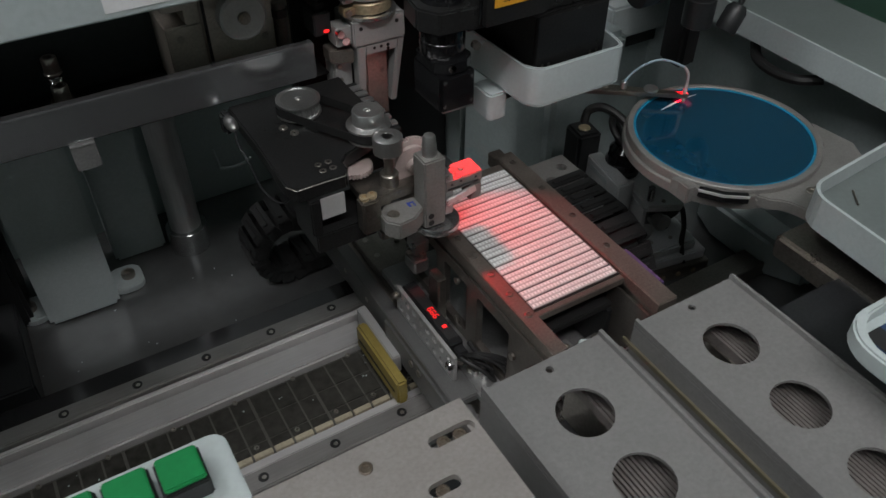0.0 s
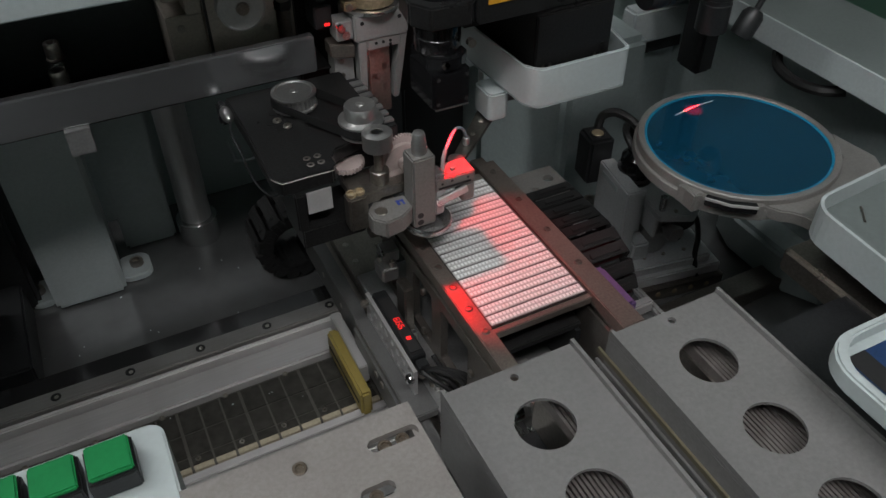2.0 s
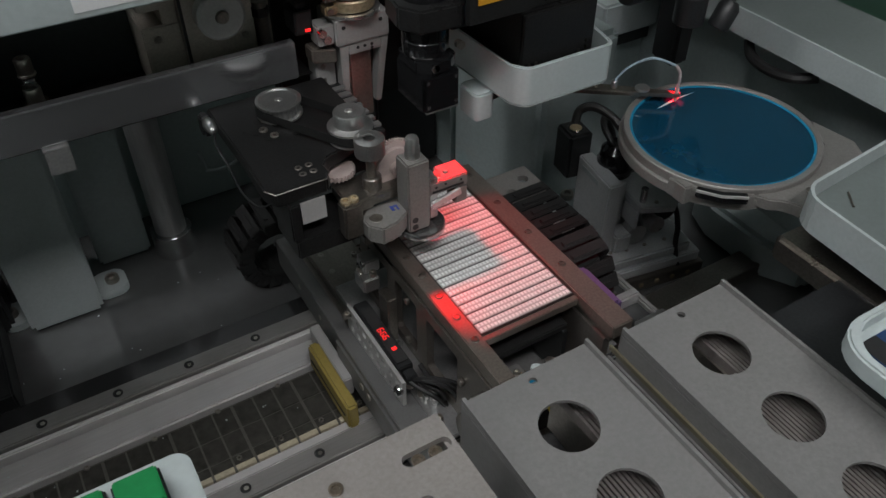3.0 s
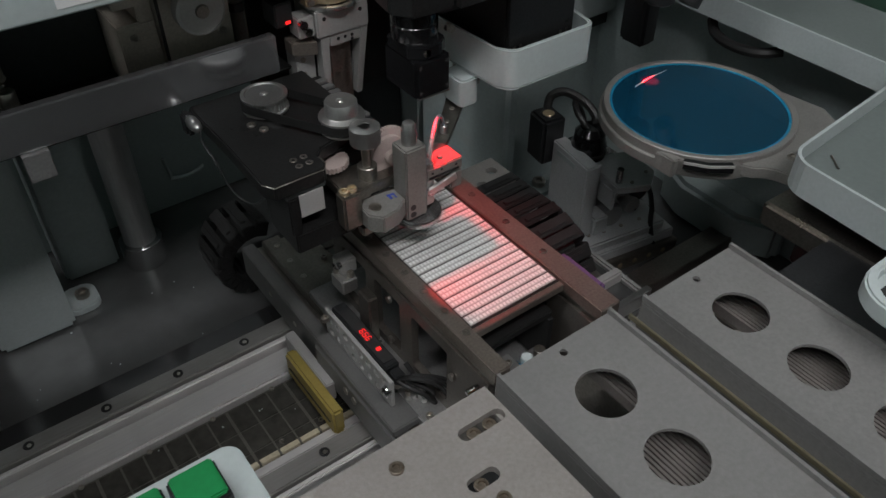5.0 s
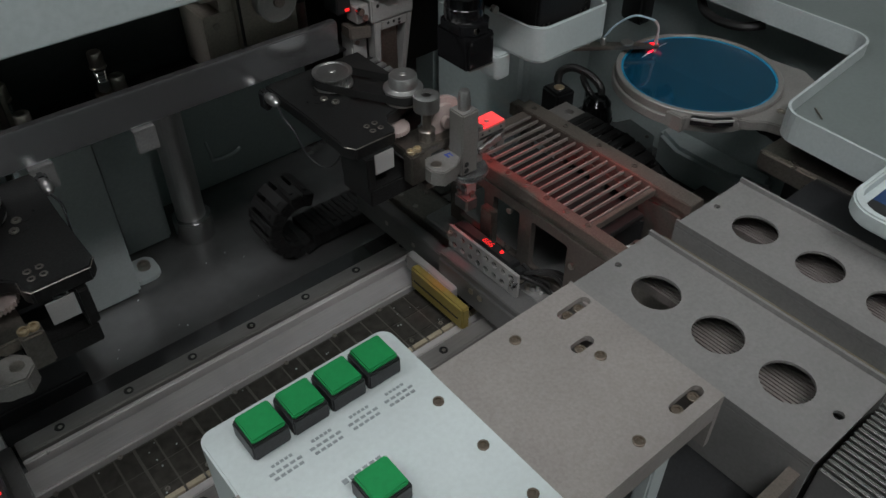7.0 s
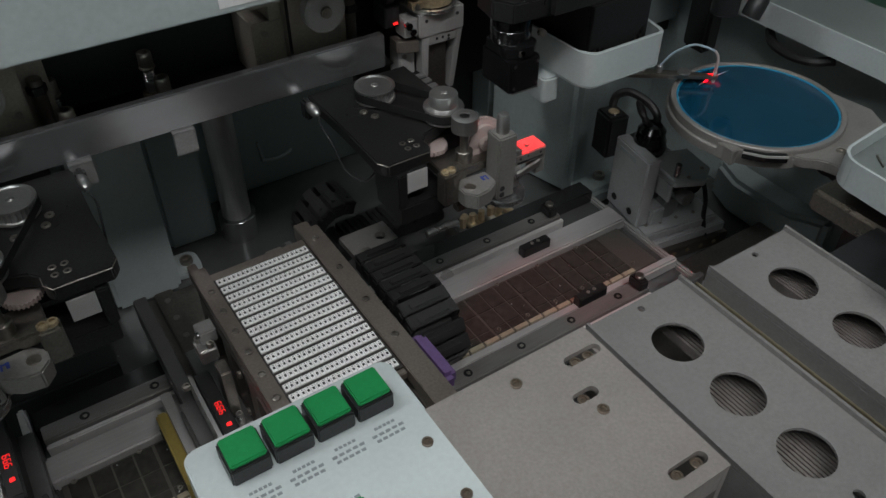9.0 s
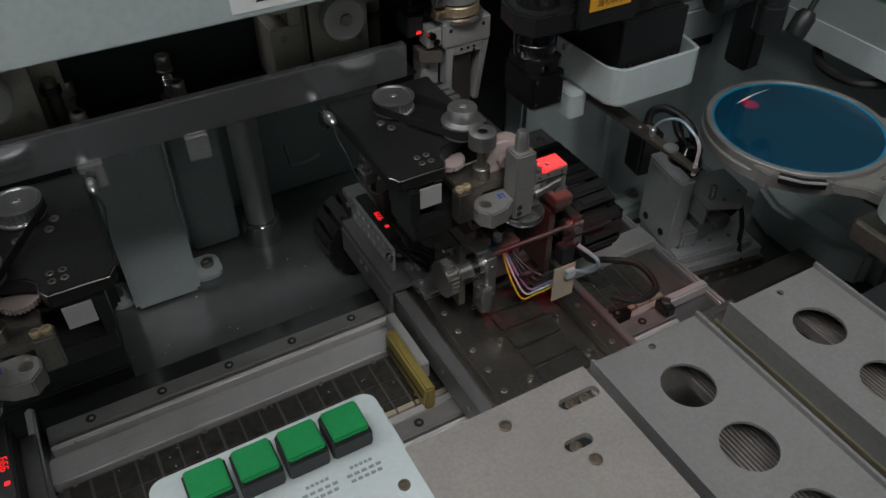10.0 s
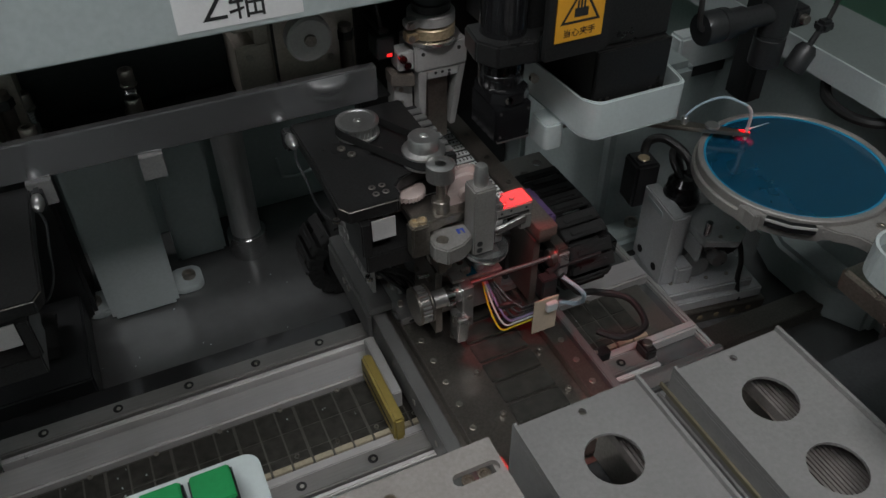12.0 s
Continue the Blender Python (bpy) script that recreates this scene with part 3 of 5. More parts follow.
turned(wheel, [(0.004, 0), (0.0155, 0.0005), (0.016, 0.001), (0.016, 0.003), (0.014, 0.0035), (0.014, 0.011), (0.016, 0.0115), (0.016, 0.013), (0.004, 0.0135)], (0.166, -0.238, 0.094), "x", 36)
part("belt_pulley", wheel, TOOL, holder, "toothed grey belt pulley")
part("clamp_plate", boxes((0.196, 0.222, -0.228, -0.212, 0.100, 0.108), (0.200, 0.212, -0.240, -0.228, 0.1065, 0.1095)), BRIGHT, holder, bevel=0.001)
screws(holder, [(0.2, -0.2295, 0.104), (0.218, -0.2285, 0.104), (0.212, -0.2485, 0.07), (0.212, -0.2485, 0.095)], 0.0024, 0.0016, axis="y")
screws(holder, [(0.199, -0.22, 0.108), (0.216, -0.22, 0.108)], 0.0026, 0.0022)
part("collar", rod((0.194, -0.238, 0.094), 0.0088, 0.0, 0.007, "x"), CHROME, holder)
part("hose_coil", tube([(0.235, -0.245, 0.070), (0.246, -0.252, 0.076), (0.258, -0.25, 0.072), (0.256, -0.243, 0.064), (0.243, -0.241, 0.062), (0.238, -0.249, 0.058), (0.252, -0.255, 0.060)], 0.0030), RUBBER, holder, "coiled black hose")
part("sensor_cable", tube([(0.278, -0.258, 0.104), (0.290, -0.252, 0.100), (0.305, -0.236, 0.094), (0.33, -0.21, 0.088)], 0.0024), RUBBER, holder)
for k in range(24):
    w = 2 * math.pi * k / 24
    cy, cz = -0.238 + 0.0145 * math.cos(w), 0.094 + 0.0145 * math.sin(w)
    part("pulley_tooth", boxes((0.1697, 0.177, cy - 0.0008, cy + 0.0008, cz - 0.0008, cz + 0.0008)), ALU, holder)
part("valve_block", boxes((0.215, 0.255, -0.225, -0.208, 0.055, 0.092)), ALU, holder, bevel=0.001)
part("valve_label", boxes((0.218, 0.232, -0.222, -0.212, 0.0922, 0.0926)), BLUERIM, holder)
for k in range(3):
    part("fitting", rod((0.224 + k * 0.012, -0.2165, 0), 0.0042, 0.0928, 0.099, steps=16), WHITE if k == 1 else TOOL, holder)
part("circuit_board", boxes((0.262, 0.285, -0.2685, -0.267, 0.048, 0.086)), BEIGE, holder, "beige sensor board", 0.0004)
part("sensor", boxes((0.270, 0.284, -0.266, -0.255, 0.085, 0.104)), DARK, holder, bevel=0.001)
part("connector", boxes((0.272, 0.282, -0.2735, -0.269, 0.074, 0.083)), WHITE, holder, bevel=0.0006)
for n, mat in enumerate((WIREYELLOW, WIREWHITE, WIREVIOLET, DARK, DARK, DARK)):
    dx = 0.0035 * n
    part("wire", tube([(0.232 + dx * 0.5, -0.232, 0.09), (0.231 + dx, -0.248, 0.074 + 0.001 * n), (0.237 + dx, -0.258, 0.056 + 0.004 * n), (0.250 + dx * 0.4, -0.260, 0.056 + 0.004 * n), (0.266, -0.264, 0.062 + 0.004 * n)], 0.0008 if n < 2 else 0.0011), mat, holder)
part("rod_right", rod((0.285, -0.246, 0.094), 0.0018, 0, 0.055, "x", 12), DARK, holder)
part("hose", tube([(0.30, -0.25, 0.085), (0.315, -0.262, 0.07), (0.318, -0.255, 0.05), (0.308, -0.24, 0.042)], 0.002), PALEBLUE, holder)
part("cable_loop", tube([(0.300, -0.247, 0.085), (0.318, -0.250, 0.060), (0.345, -0.243, 0.042), (0.368, -0.262, 0.041), (0.362, -0.295, 0.041), (0.335, -0.300, 0.042), (0.318, -0.285, 0.043)], 0.0032), RUBBER, holder, "black cable in a wide loop")

amp = thing("sensor_amplifier", (0.165, -0.115, 0.047), "black sensor amplifier with red digits on perforated bracket", "sensor")
part("bracket", plate_with_holes([(-0.163, 0.047), (-0.070, 0.047), (-0.070, 0.073), (-0.163, 0.073)], [(-0.078 - 0.011 * (k // 2), 0.066 - 0.013 * (k % 2), 0.0035) for k in range(16)], 0, 0.003, 14), PALEALU, amp, "perforated pale bracket")
amp.children[-1].data.transform(Matrix.Translation(BASE[amp.name] * -1) @ Matrix.Translation((0.1575, 0, 0)) @ Matrix(((0, 0, 1, 0), (1, 0, 0, 0), (0, 1, 0, 0), (0, 0, 0, 1))) @ Matrix.Translation(BASE[amp.name]))
part("body", boxes((0.162, 0.174, -0.150, -0.072, 0.047, 0.073)), DARK, amp, bevel=0.001)
part("face", boxes((0.1635, 0.1725, -0.145, -0.082, 0.0732, 0.0738)), INK, amp)
for k in range(3):
    ky = -0.109 - 0.0044 * k
    for seg in ((0.1655, 0.1659, ky - 0.0012, ky + 0.0012), (0.1678, 0.1682, ky - 0.0012, ky + 0.0012), (0.1701, 0.1705, ky - 0.0012, ky + 0.0012), (0.1659, 0.1678, ky - 0.0016, ky - 0.0012), (0.1682, 0.1701, ky + 0.0012, ky + 0.0016), (0.1659, 0.1678, ky + 0.0012, ky + 0.0016)):
        part("digit_segment", boxes((*seg, 0.0739, 0.0742)), LED, amp)
part("status_light", boxes((0.1665, 0.1700, -0.1325, -0.1295, 0.0739, 0.0744)), LED, amp)
for dx in (0, 0.006):
    part("cable", tube([(0.166 + dx, -0.150, 0.064), (0.167 + dx, -0.163, 0.066), (0.178 + dx, -0.175, 0.058), (0.186, -0.178 + dx, 0.046), (0.186, -0.162, 0.050), (0.182, -0.145, 0.062)], 0.0019), RUBBER, amp)
for n in range(3):
    part("looped_cable", tube([(0.168, -0.158, 0.066), (0.174 + 0.003 * n, -0.170, 0.073), (0.188 + 0.004 * n, -0.182, 0.066), (0.190 + 0.004 * n, -0.198, 0.050), (0.176 + 0.002 * n, -0.204, 0.042), (0.165, -0.192 - 0.004 * n, 0.045)], 0.0016), RUBBER, amp, "black cable in a loop")
part("foot_block", boxes((0.146, 0.185, -0.182, -0.070, 0.0385, 0.0465)), DULLALU, amp, bevel=0.001)
part("foot_face", boxes((0.1445, 0.1480, -0.182, -0.070, 0.010, 0.0384)), DULLALU, amp, "pale upright face of the bracket", 0.0008)
screws(amp, [(0.1433, -0.118, 0.030), (0.1433, -0.130, 0.030)], 0.0032, 0.0012, BOLT, axis="x")
part("cable_plug", boxes((0.1640, 0.1725, -0.160, -0.1505, 0.056, 0.071)), DARK, amp, "black cable plug", 0.001)
screws(amp, [(0.1560, -0.1600, 0.062)], 0.0040, 0.004, CHROME)
screws(amp, [(0.176, -0.165, 0.0465), (0.180, -0.172, 0.0465)], 0.0026, 0.005, BRIGHT)
screws(amp, [(0.1665, -0.158, 0.06), (0.1545, -0.075, 0.066)], 0.0035, 0.003)


def lead_frame(at, hollow=False):
    """A moulded strip panel: plated sheet, white cup rows with a dark gap between the rows."""
    ox, oy, oz = at
    ob = thing("lead_frame", at, "white moulded lead frame panel with empty cups" if hollow else "white moulded lead frame panel with fifteen cup rows", "lead frame", "lead frames")
    part("sheet", boxes((ox - 0.0392, ox + 0.0392, oy - 0.0755, oy + 0.0755, oz, oz + 0.0008)), STRIP, ob)
    rows, pitch = 15, 0.0100
    half = 0.0034 if hollow else 0.0043
    first = oy - 0.0750 + pitch * 0.5
    strip = part("strip", boxes((ox - 0.0376, ox + 0.0376, first - half, first + half, oz + 0.0009, oz + 0.00145)), SILVER, ob, "silver plated strip", smooth=False)
    for r in range(1, rows):
        share(strip, "strip", ob, (0, pitch * r, 0))
    if hollow:
        cx = ox - 0.0356
        bm = box(bmesh.new(), cx - 0.0017, cx + 0.0017, first - 0.0034, first + 0.0034, oz + 0.0014, oz + 0.0023)
        box(bm, cx - 0.0007, cx + 0.0009, first - 0.0012, first + 0.0010, oz + 0.0021, oz + 0.00234)
        box(bm, cx - 0.0003, cx + 0.0008, first + 0.0020, first + 0.0026, oz + 0.0021, oz + 0.00234)
        cup = part("cup", bm, CERAMIC, ob, smooth=False)
        cup.data.materials.append(HOLE)
        for face in cup.data.polygons[6:]:
            face.material_index = 1
        for r in range(rows):
            for k in range(20):
                if r or k:
                    share(cup, "cup", ob, (k * 0.00375, pitch * r, 0))
    else:
        bm = bmesh.new()
        for r in range(rows):
            for k in range(26):
                for side in (-0.0022, 0.0022):
                    cx, cy = ox - 0.0358 + k * 0.00286, first + pitch * r + side
                    box(bm, cx - 0.00095, cx + 0.00095, cy - 0.0013, cy + 0.0013, oz + 0.0014, oz + 0.0021)
        tagged(part("cup_dots", bm, CERAMIC, ob, "rows of small white moulded cups", smooth=False), kind="stuff")
    return ob


strip_a = lead_frame((0.2385, -0.123, 0.1338))
strip_b = lead_frame((0.2385, -0.123, 0.1338), True)


# ---- bonding arm plate with pulleys and dispensing head ----
def gear(bm, centre, r, teeth, z0, z1):
    pts = []
    for k in range(teeth):
        for a, q in ((0.0, 0.90), (0.3, 0.90), (0.5, 1.0), (0.8, 1.0)):
            w = 2 * math.pi * (k + a) / teeth
            pts.append((centre[0] + r * q * math.cos(w), centre[1] + r * q * math.sin(w)))
    return prism(bm, pts, z0, z1)


def knurled(bm, centre, r, z0, z1, teeth):
    return gear(bm, centre, r, teeth, z0, z1)


unit = thing("dispensing_unit", (0.12, -0.04, 0.204), "black plate with timing pulleys, nylon gears and aluminium dispensing head", "dispensing unit", "dispensing units")
outline = [(0.069, 0.030), (0.070, -0.030), (0.069, -0.086), (0.074, -0.094), (0.110, -0.094), (0.114, -0.088), (0.114, -0.079), (0.120, -0.072), (0.133, -0.068), (0.150, -0.060), (0.162, -0.030), (0.162, 0.030)]
part("plate", prism(bmesh.new(), outline, 0.206, 0.217), BLACK, unit, "black anodised plate with brighter front edges", 0.0012)
# thin brighter line along the front edges of the plate
for (x0, y0), (x1, y1) in zip(outline[2:6], outline[3:7]):
    worn = tube([(x0, y0, 0.2163), ((x0 + x1) / 2, (y0 + y1) / 2, 0.2166), (x1, y1, 0.2163)], 0.00035, 6, 3)
    part("worn_edge", worn, TOOL, unit, "thin brighter line along the front edge")
part("upright", boxes((0.061, 0.0685, 0.018, 0.029, 0.20, 0.217)), DARK, unit, bevel=0.002)
part("connector", turned(bmesh.new(), [(0.0012, -0.008), (0.0034, -0.006), (0.0046, -0.001), (0.0046, 0.004), (0.0036, 0.008), (0.0015, 0.009)], (0.0655, 0.012, 0.2125), "y", 16), BRIGHT, unit, "bright plug at the plate edge")
part("plug_cable", tube([(0.066, 0.005, 0.211), (0.063, -0.006, 0.207), (0.065, -0.018, 0.198), (0.069, -0.03, 0.178), (0.078, -0.045, 0.172), (0.09, -0.05, 0.185)], 0.0009), DARK, unit)
screws(unit, [(0.098, -0.074, 0.2165), (0.1055, -0.074, 0.2165), (0.098, -0.082, 0.2165), (0.1055, -0.082, 0.2165)], 0.0026, 0.0010, TOOL)
screws(unit, [(0.0945, -0.020, 0.2165), (0.099, -0.030, 0.2165), (0.100, -0.008, 0.2165), (0.119, -0.033, 0.2165)], 0.0032, 0.0022)
for sx, sy in ((0.0945, -0.020), (0.099, -0.030), (0.100, -0.008), (0.119, -0.033)):
    part("slot", prism(bmesh.new(), rounded(sx - 0.0085, sx + 0.004, sy - 0.0037, sy + 0.0037, 0.0036), 0.2166, 0.2173), HOLE, unit, "dark slot round a screw")
screws(unit, [(0.082, -0.015, 0.217)], 0.0012, 0.0004, HOLE)
# pulleys
part("belt_pulley", turned(bmesh.new(), [(0.0135, 0.218), (0.0165, 0.2185), (0.0165, 0.220), (0.0145, 0.2205), (0.0145, 0.228), (0.0165, 0.2285), (0.0165, 0.230), (0.014, 0.2305), (0.013, 0.2297), (0.003, 0.2297), (0.0026, 0.228), (0.0002, 0.228)], (0.113, -0.006, 0), "z", 40), BRIGHT, unit, "satin aluminium timing pulley")
part("belt_pulley", turned(bmesh.new(), [(0.0125, 0.2175), (0.0155, 0.218), (0.0155, 0.219), (0.0135, 0.2195), (0.0135, 0.227), (0.0160, 0.2275), (0.0160, 0.229), (0.0115, 0.2305), (0.0112, 0.239), (0.0105, 0.240), (0.003, 0.240), (0.0026, 0.238), (0.0002, 0.238)], (0.1435, -0.061, 0), "z", 40), BRIGHT, unit, "satin aluminium timing pulley with hub")
for cx, cy, r, z0, z1, n in ((0.113, -0.006, 0.0152, 0.2206, 0.2278, 26), (0.1435, -0.061, 0.0142, 0.2196, 0.2268, 24)):
    part("pulley_teeth", gear(bmesh.new(), (cx, cy), r, n, z0, z1), ALU, unit)
ax, ay, bx_, by_ = 0.113, -0.006, 0.1435, -0.061
belt = bmesh.new()
way = Vector((bx_ - ax, by_ - ay)).normalized()
side = Vector((-way.y, way.x))
loop = []
for (cx, cy, r, a0) in ((ax, ay, 0.0158, 90), (bx_, by_, 0.0148, -90)):
    base = math.degrees(math.atan2(way.y, way.x))
    for k in range(13):
        w = radians(base + a0 + 180 * k / 12)
        loop.append((cx + r * math.cos(w), cy + r * math.sin(w)))
outer = [(x + 0.0012 * (x - (ax + bx_) / 2) / 0.03, y + 0.0012 * (y - (ay + by_) / 2) / 0.03) for x, y in loop]
n = len(loop)
rings = [[belt.verts.new((x, y, zz)) for x, y in pts] for pts, zz in ((loop, 0.2205), (outer, 0.2205), (outer, 0.2272), (loop, 0.2272))]
for a, b in zip(rings, rings[1:] + rings[:1]):
    for k in range(n):
        belt.faces.new((a[k], a[(k + 1) % n], b[(k + 1) % n], b[k]))
bmesh.ops.recalc_face_normals(belt, faces=belt.faces)
part("timing_belt", belt, RUBBER, unit, "black toothed timing belt")
part("knurled_knob", knurled(bmesh.new(), (0.1435, -0.0905), 0.0104, 0.2225, 0.2345, 64), BRIGHT, unit, "knurled aluminium knob")
part("knob_cap", turned(bmesh.new(), [(0.0098, 0.2345), (0.0085, 0.2352), (0.0040, 0.2352), (0.0036, 0.2335), (0.0002, 0.2335)], (0.1435, -0.0905, 0), "z", 32), BRIGHT, unit)
part("knob_stem", rod((0.1435, -0.0905, 0), 0.0034, 0.196, 0.2225, steps=18), TOOL, unit)
part("stem_bush", rod((0.1435, -0.0905, 0), 0.0068, 0.188, 0.2045, steps=24), TOOL, unit)
gear_bm = gear(bmesh.new(), (0, 0), 0.0188, 52, -0.002, 0.002)
bmesh.ops.transform(gear_bm, verts=gear_bm.verts, matrix=Matrix.Translation((0.1645, -0.086, 0.2035)) @ Matrix.Rotation(radians(78), 4, "X"))
part("large_gear", gear_bm, PINK, unit, "pale pink nylon gear")
part("gear_hub", rod((0.163, -0.094, 0.203), 0.005, 0, 0.007, "y", 20), PINK, unit)
part("gear_rim", turned(bmesh.new(), [(0.0125, -0.0005), (0.0135, 0.0), (0.0135, 0.003)], (0.163, -0.0885, 0.204), "y", 32), PINK, unit)
part("small_gear", gear(bmesh.new(), (0.1275, -0.0675), 0.0132, 28, 0.1985, 0.2022), PINK, unit, "pale nylon gear")
# dispensing head
part("head_block", boxes((0.1565, 0.1735, -0.1185, -0.1015, 0.166, 0.2235)), CAST, unit, "worn aluminium head block", 0.0012)
part("head_back", boxes((0.1740, 0.1815, -0.116, -0.104, 0.170, 0.205)), ALU, unit, bevel=0.001)
part("micrometer", turned(bmesh.new(), [(0.0052, 0.2237), (0.0052, 0.232), (0.0046, 0.2335), (0.0046, 0.2375), (0.0036, 0.2395), (0.0008, 0.2402)], (0.165, -0.110, 0), "z", 28), BRIGHT, unit, "small round adjuster")
part("lug", prism(bmesh.new(), [(0.126, -0.118), (0.133, -0.126), (0.146, -0.124), (0.1563, -0.117), (0.1563, -0.102), (0.134, -0.100), (0.126, -0.108)], 0.172, 0.186), CAST, unit, "worn aluminium lug", 0.001)
part("lug_bore", rod((0.1345, -0.113, 0), 0.0045, 0.180, 0.1864, steps=20, chamfer=0.0002), TOOL, unit)
part("lug_mark", boxes((0.1475, 0.1495, -0.112, -0.1065, 0.1861, 0.1863), (0.1490, 0.1530, -0.1085, -0.1070, 0.1861, 0.18635), (0.1515, 0.1528, -0.1125, -0.1080, 0.1861, 0.1862)), material("blue_marker", (0.03, 0.06, 0.3), 0.5), unit)
arm_bm = bmesh.new()
prism(arm_bm, [(0.1745, -0.1165), (0.2045, -0.1165), (0.2055, -0.1150), (0.2055, -0.0985), (0.1870, -0.0985), (0.1870, -0.1030), (0.1745, -0.1030)], 0.1905, 0.2005)
part("lens_bracket", arm_bm, CAST, unit, "blasted aluminium bracket", 0.0008)
part("bracket_foot", prism(bmesh.new(), [(0.1950, -0.1165), (0.2050, -0.1165), (0.2050, -0.1040), (0.1950, -0.1040)], 0.1760, 0.1903), CAST, unit, bevel=0.001)
slide_bm = boxes((0.1738, 0.1985, -0.1195, -0.1168, 0.1825, 0.1890))
bmesh.ops.transform(slide_bm, verts=slide_bm.verts, matrix=Matrix.Translation((0.186, 0, 0.186)) @ Matrix.Rotation(radians(-14), 4, "Y") @ Matrix.Translation((-0.186, 0, -0.186)))
part("slide_bar", slide_bm, BRIGHT, unit, bevel=0.0006)
gap_bm = boxes((0.1765, 0.2015, -0.1171, -0.1166, 0.1925, 0.1940))
part("slide_gap", gap_bm, HOLE, unit)
screws(unit, [(0.1795, -0.1167, 0.1965), (0.1870, -0.1167, 0.1972), (0.1995, -0.1167, 0.1965)], 0.0010, 0.0004, HOLE, axis="y")
part("bracket_stop", boxes((0.1748, 0.1785, -0.1160, -0.1120, 0.2007, 0.2045)), CAST, unit, bevel=0.0005)
part("bracket_pin", rod((0.1915, -0.108, 0), 0.0022, 0.2007, 0.2025, steps=14), CAST, unit)
screws(unit, [(0.184, -0.1112, 0.2005)], 0.0018, 0.0008)
screws(unit, [(0.1615, -0.1186, 0.1705), (0.1615, -0.1186, 0.1765)], 0.0024, 0.0014, DARK, axis="y")
part("disc", turned(bmesh.new(), [(0.004, 0.158), (0.0165, 0.1585), (0.0172, 0.160), (0.0172, 0.1632), (0.0165, 0.1645), (0.006, 0.1652)], (0.172, -0.108, 0), "z", 40), STEEL, unit, "polished glue disc")
part("disc_arm", boxes((0.128, 0.160, -0.106, -0.098, 0.158, 0.166)), TOOL, unit, bevel=0.001)
part("link", boxes((0.119, 0.139, -0.102, -0.090, 0.186, 0.1955)), TOOL, unit, bevel=0.001)
part("clamp", boxes((0.113, 0.127, -0.110, -0.098, 0.172, 0.200)), TOOL, unit, bevel=0.0015)
screws(unit, [(0.117, -0.104, 0.200), (0.123, -0.104, 0.200)], 0.0036, 0.0024, BRASS)
part("under_box", boxes((0.082, 0.128, -0.098, -0.058, 0.160, 0.176)), BLACK, unit, bevel=0.001)
part("under_wall", boxes((0.080, 0.0875, -0.098, -0.060, 0.176, 0.206)), BLACK, unit, bevel=0.001)
part("label_plate", boxes((0.0885, 0.106, -0.0965, -0.0955, 0.188, 0.2055)), SILVER, unit, "plain pale label plate")
part("cross_link", boxes((0.12, 0.168, -0.100, -0.072, 0.186, 0.1945)), TOOL, unit, bevel=0.001)
part("lower_plate", boxes((0.10, 0.160, -0.064, 0.02, 0.188, 0.2055)), BLACK, unit, bevel=0.002)
part("rear_arm", boxes((0.162, 0.176, -0.05, 0.03, 0.196, 0.208)), DARK, unit, bevel=0.001)
for k in range(7):
    part("belt_rib", boxes((0.163, 0.1755, -0.045 + k * 0.010, -0.039 + k * 0.010, 0.2082, 0.2105)), ALU, unit, bevel=0.0005)

unit_b = copy_thing(unit, pose(-0.171, -0.04, 0.204) @ Matrix.Diagonal((-1, 1, 1, 1)))

# ---- bond head on the vertical slide ----
bond = thing("bond_head", (0.193, 0.035, 0.20), "machined steel bond head with open clevis and clamp rings", "bond head")
BX, BY = 0.1935, 0.036
part("block", boxes((0.1735, 0.2185, 0.021, 0.056, 0.2415, 0.2630)), PALEALU, bond, "satin machined block", 0.0012)
part("flange", turned(bmesh.new(), [(0.0222, 0.2632), (0.0225, 0.2636), (0.0225, 0.2660), (0.0200, 0.2664), (0.0195, 0.2656), (0.002, 0.2656)], (BX, BY, 0), "z", 48), BRIGHT, bond, "stepped bright flange")
for z0, mat in ((0.2666, BRASS), (0.2770, PALEALU)):
    part("clamp_ring", turned(bmesh.new(), [(0.0175, z0), (0.0190, z0 + 0.0008), (0.0190, z0 + 0.0080), (0.0180, z0 + 0.0090)], (BX, BY, 0), "z", 44), mat, bond, "split clamp ring")
    part("ring_lug", boxes((BX - 0.026, BX - 0.016, BY - 0.014, BY - 0.004, z0 + 0.001, z0 + 0.008)), mat, bond, bevel=0.001)
    screws(bond, [(BX - 0.0225, BY - 0.0160, z0 + 0.0045)], 0.0026, 0.003, axis="y")
part("spindle", turned(bmesh.new(), [(0.0150, 0.2865), (0.0155, 0.287), (0.0155, 0.2930), (0.0135, 0.2935), (0.0135, 0.36)], (BX, BY, 0), "z", 40), DARK, bond)
clevis = bmesh.new()
for x0, x1, x2, x3 in ((0.1765, 0.1835, 0.1765, 0.1815), (0.2115, 0.2180, 0.2040, 0.2090)):
    v = [clevis.verts.new(p) for p in ((x0, 0.022, 0.2413), (x1, 0.022, 0.2413), (x3, 0.022, 0.186), (x2, 0.022, 0.186), (x0, 0.034, 0.2413), (x1, 0.034, 0.2413), (x3, 0.034, 0.186), (x2, 0.034, 0.186))]
    for idx in ((0, 1, 2, 3), (7, 6, 5, 4), (0, 4, 5, 1), (1, 5, 6, 2), (2, 6, 7, 3), (3, 7, 4, 0)):
        clevis.faces.new([v[i] for i in idx])
box(clevis, 0.1835, 0.2115, 0.022, 0.034, 0.2325, 0.2413)
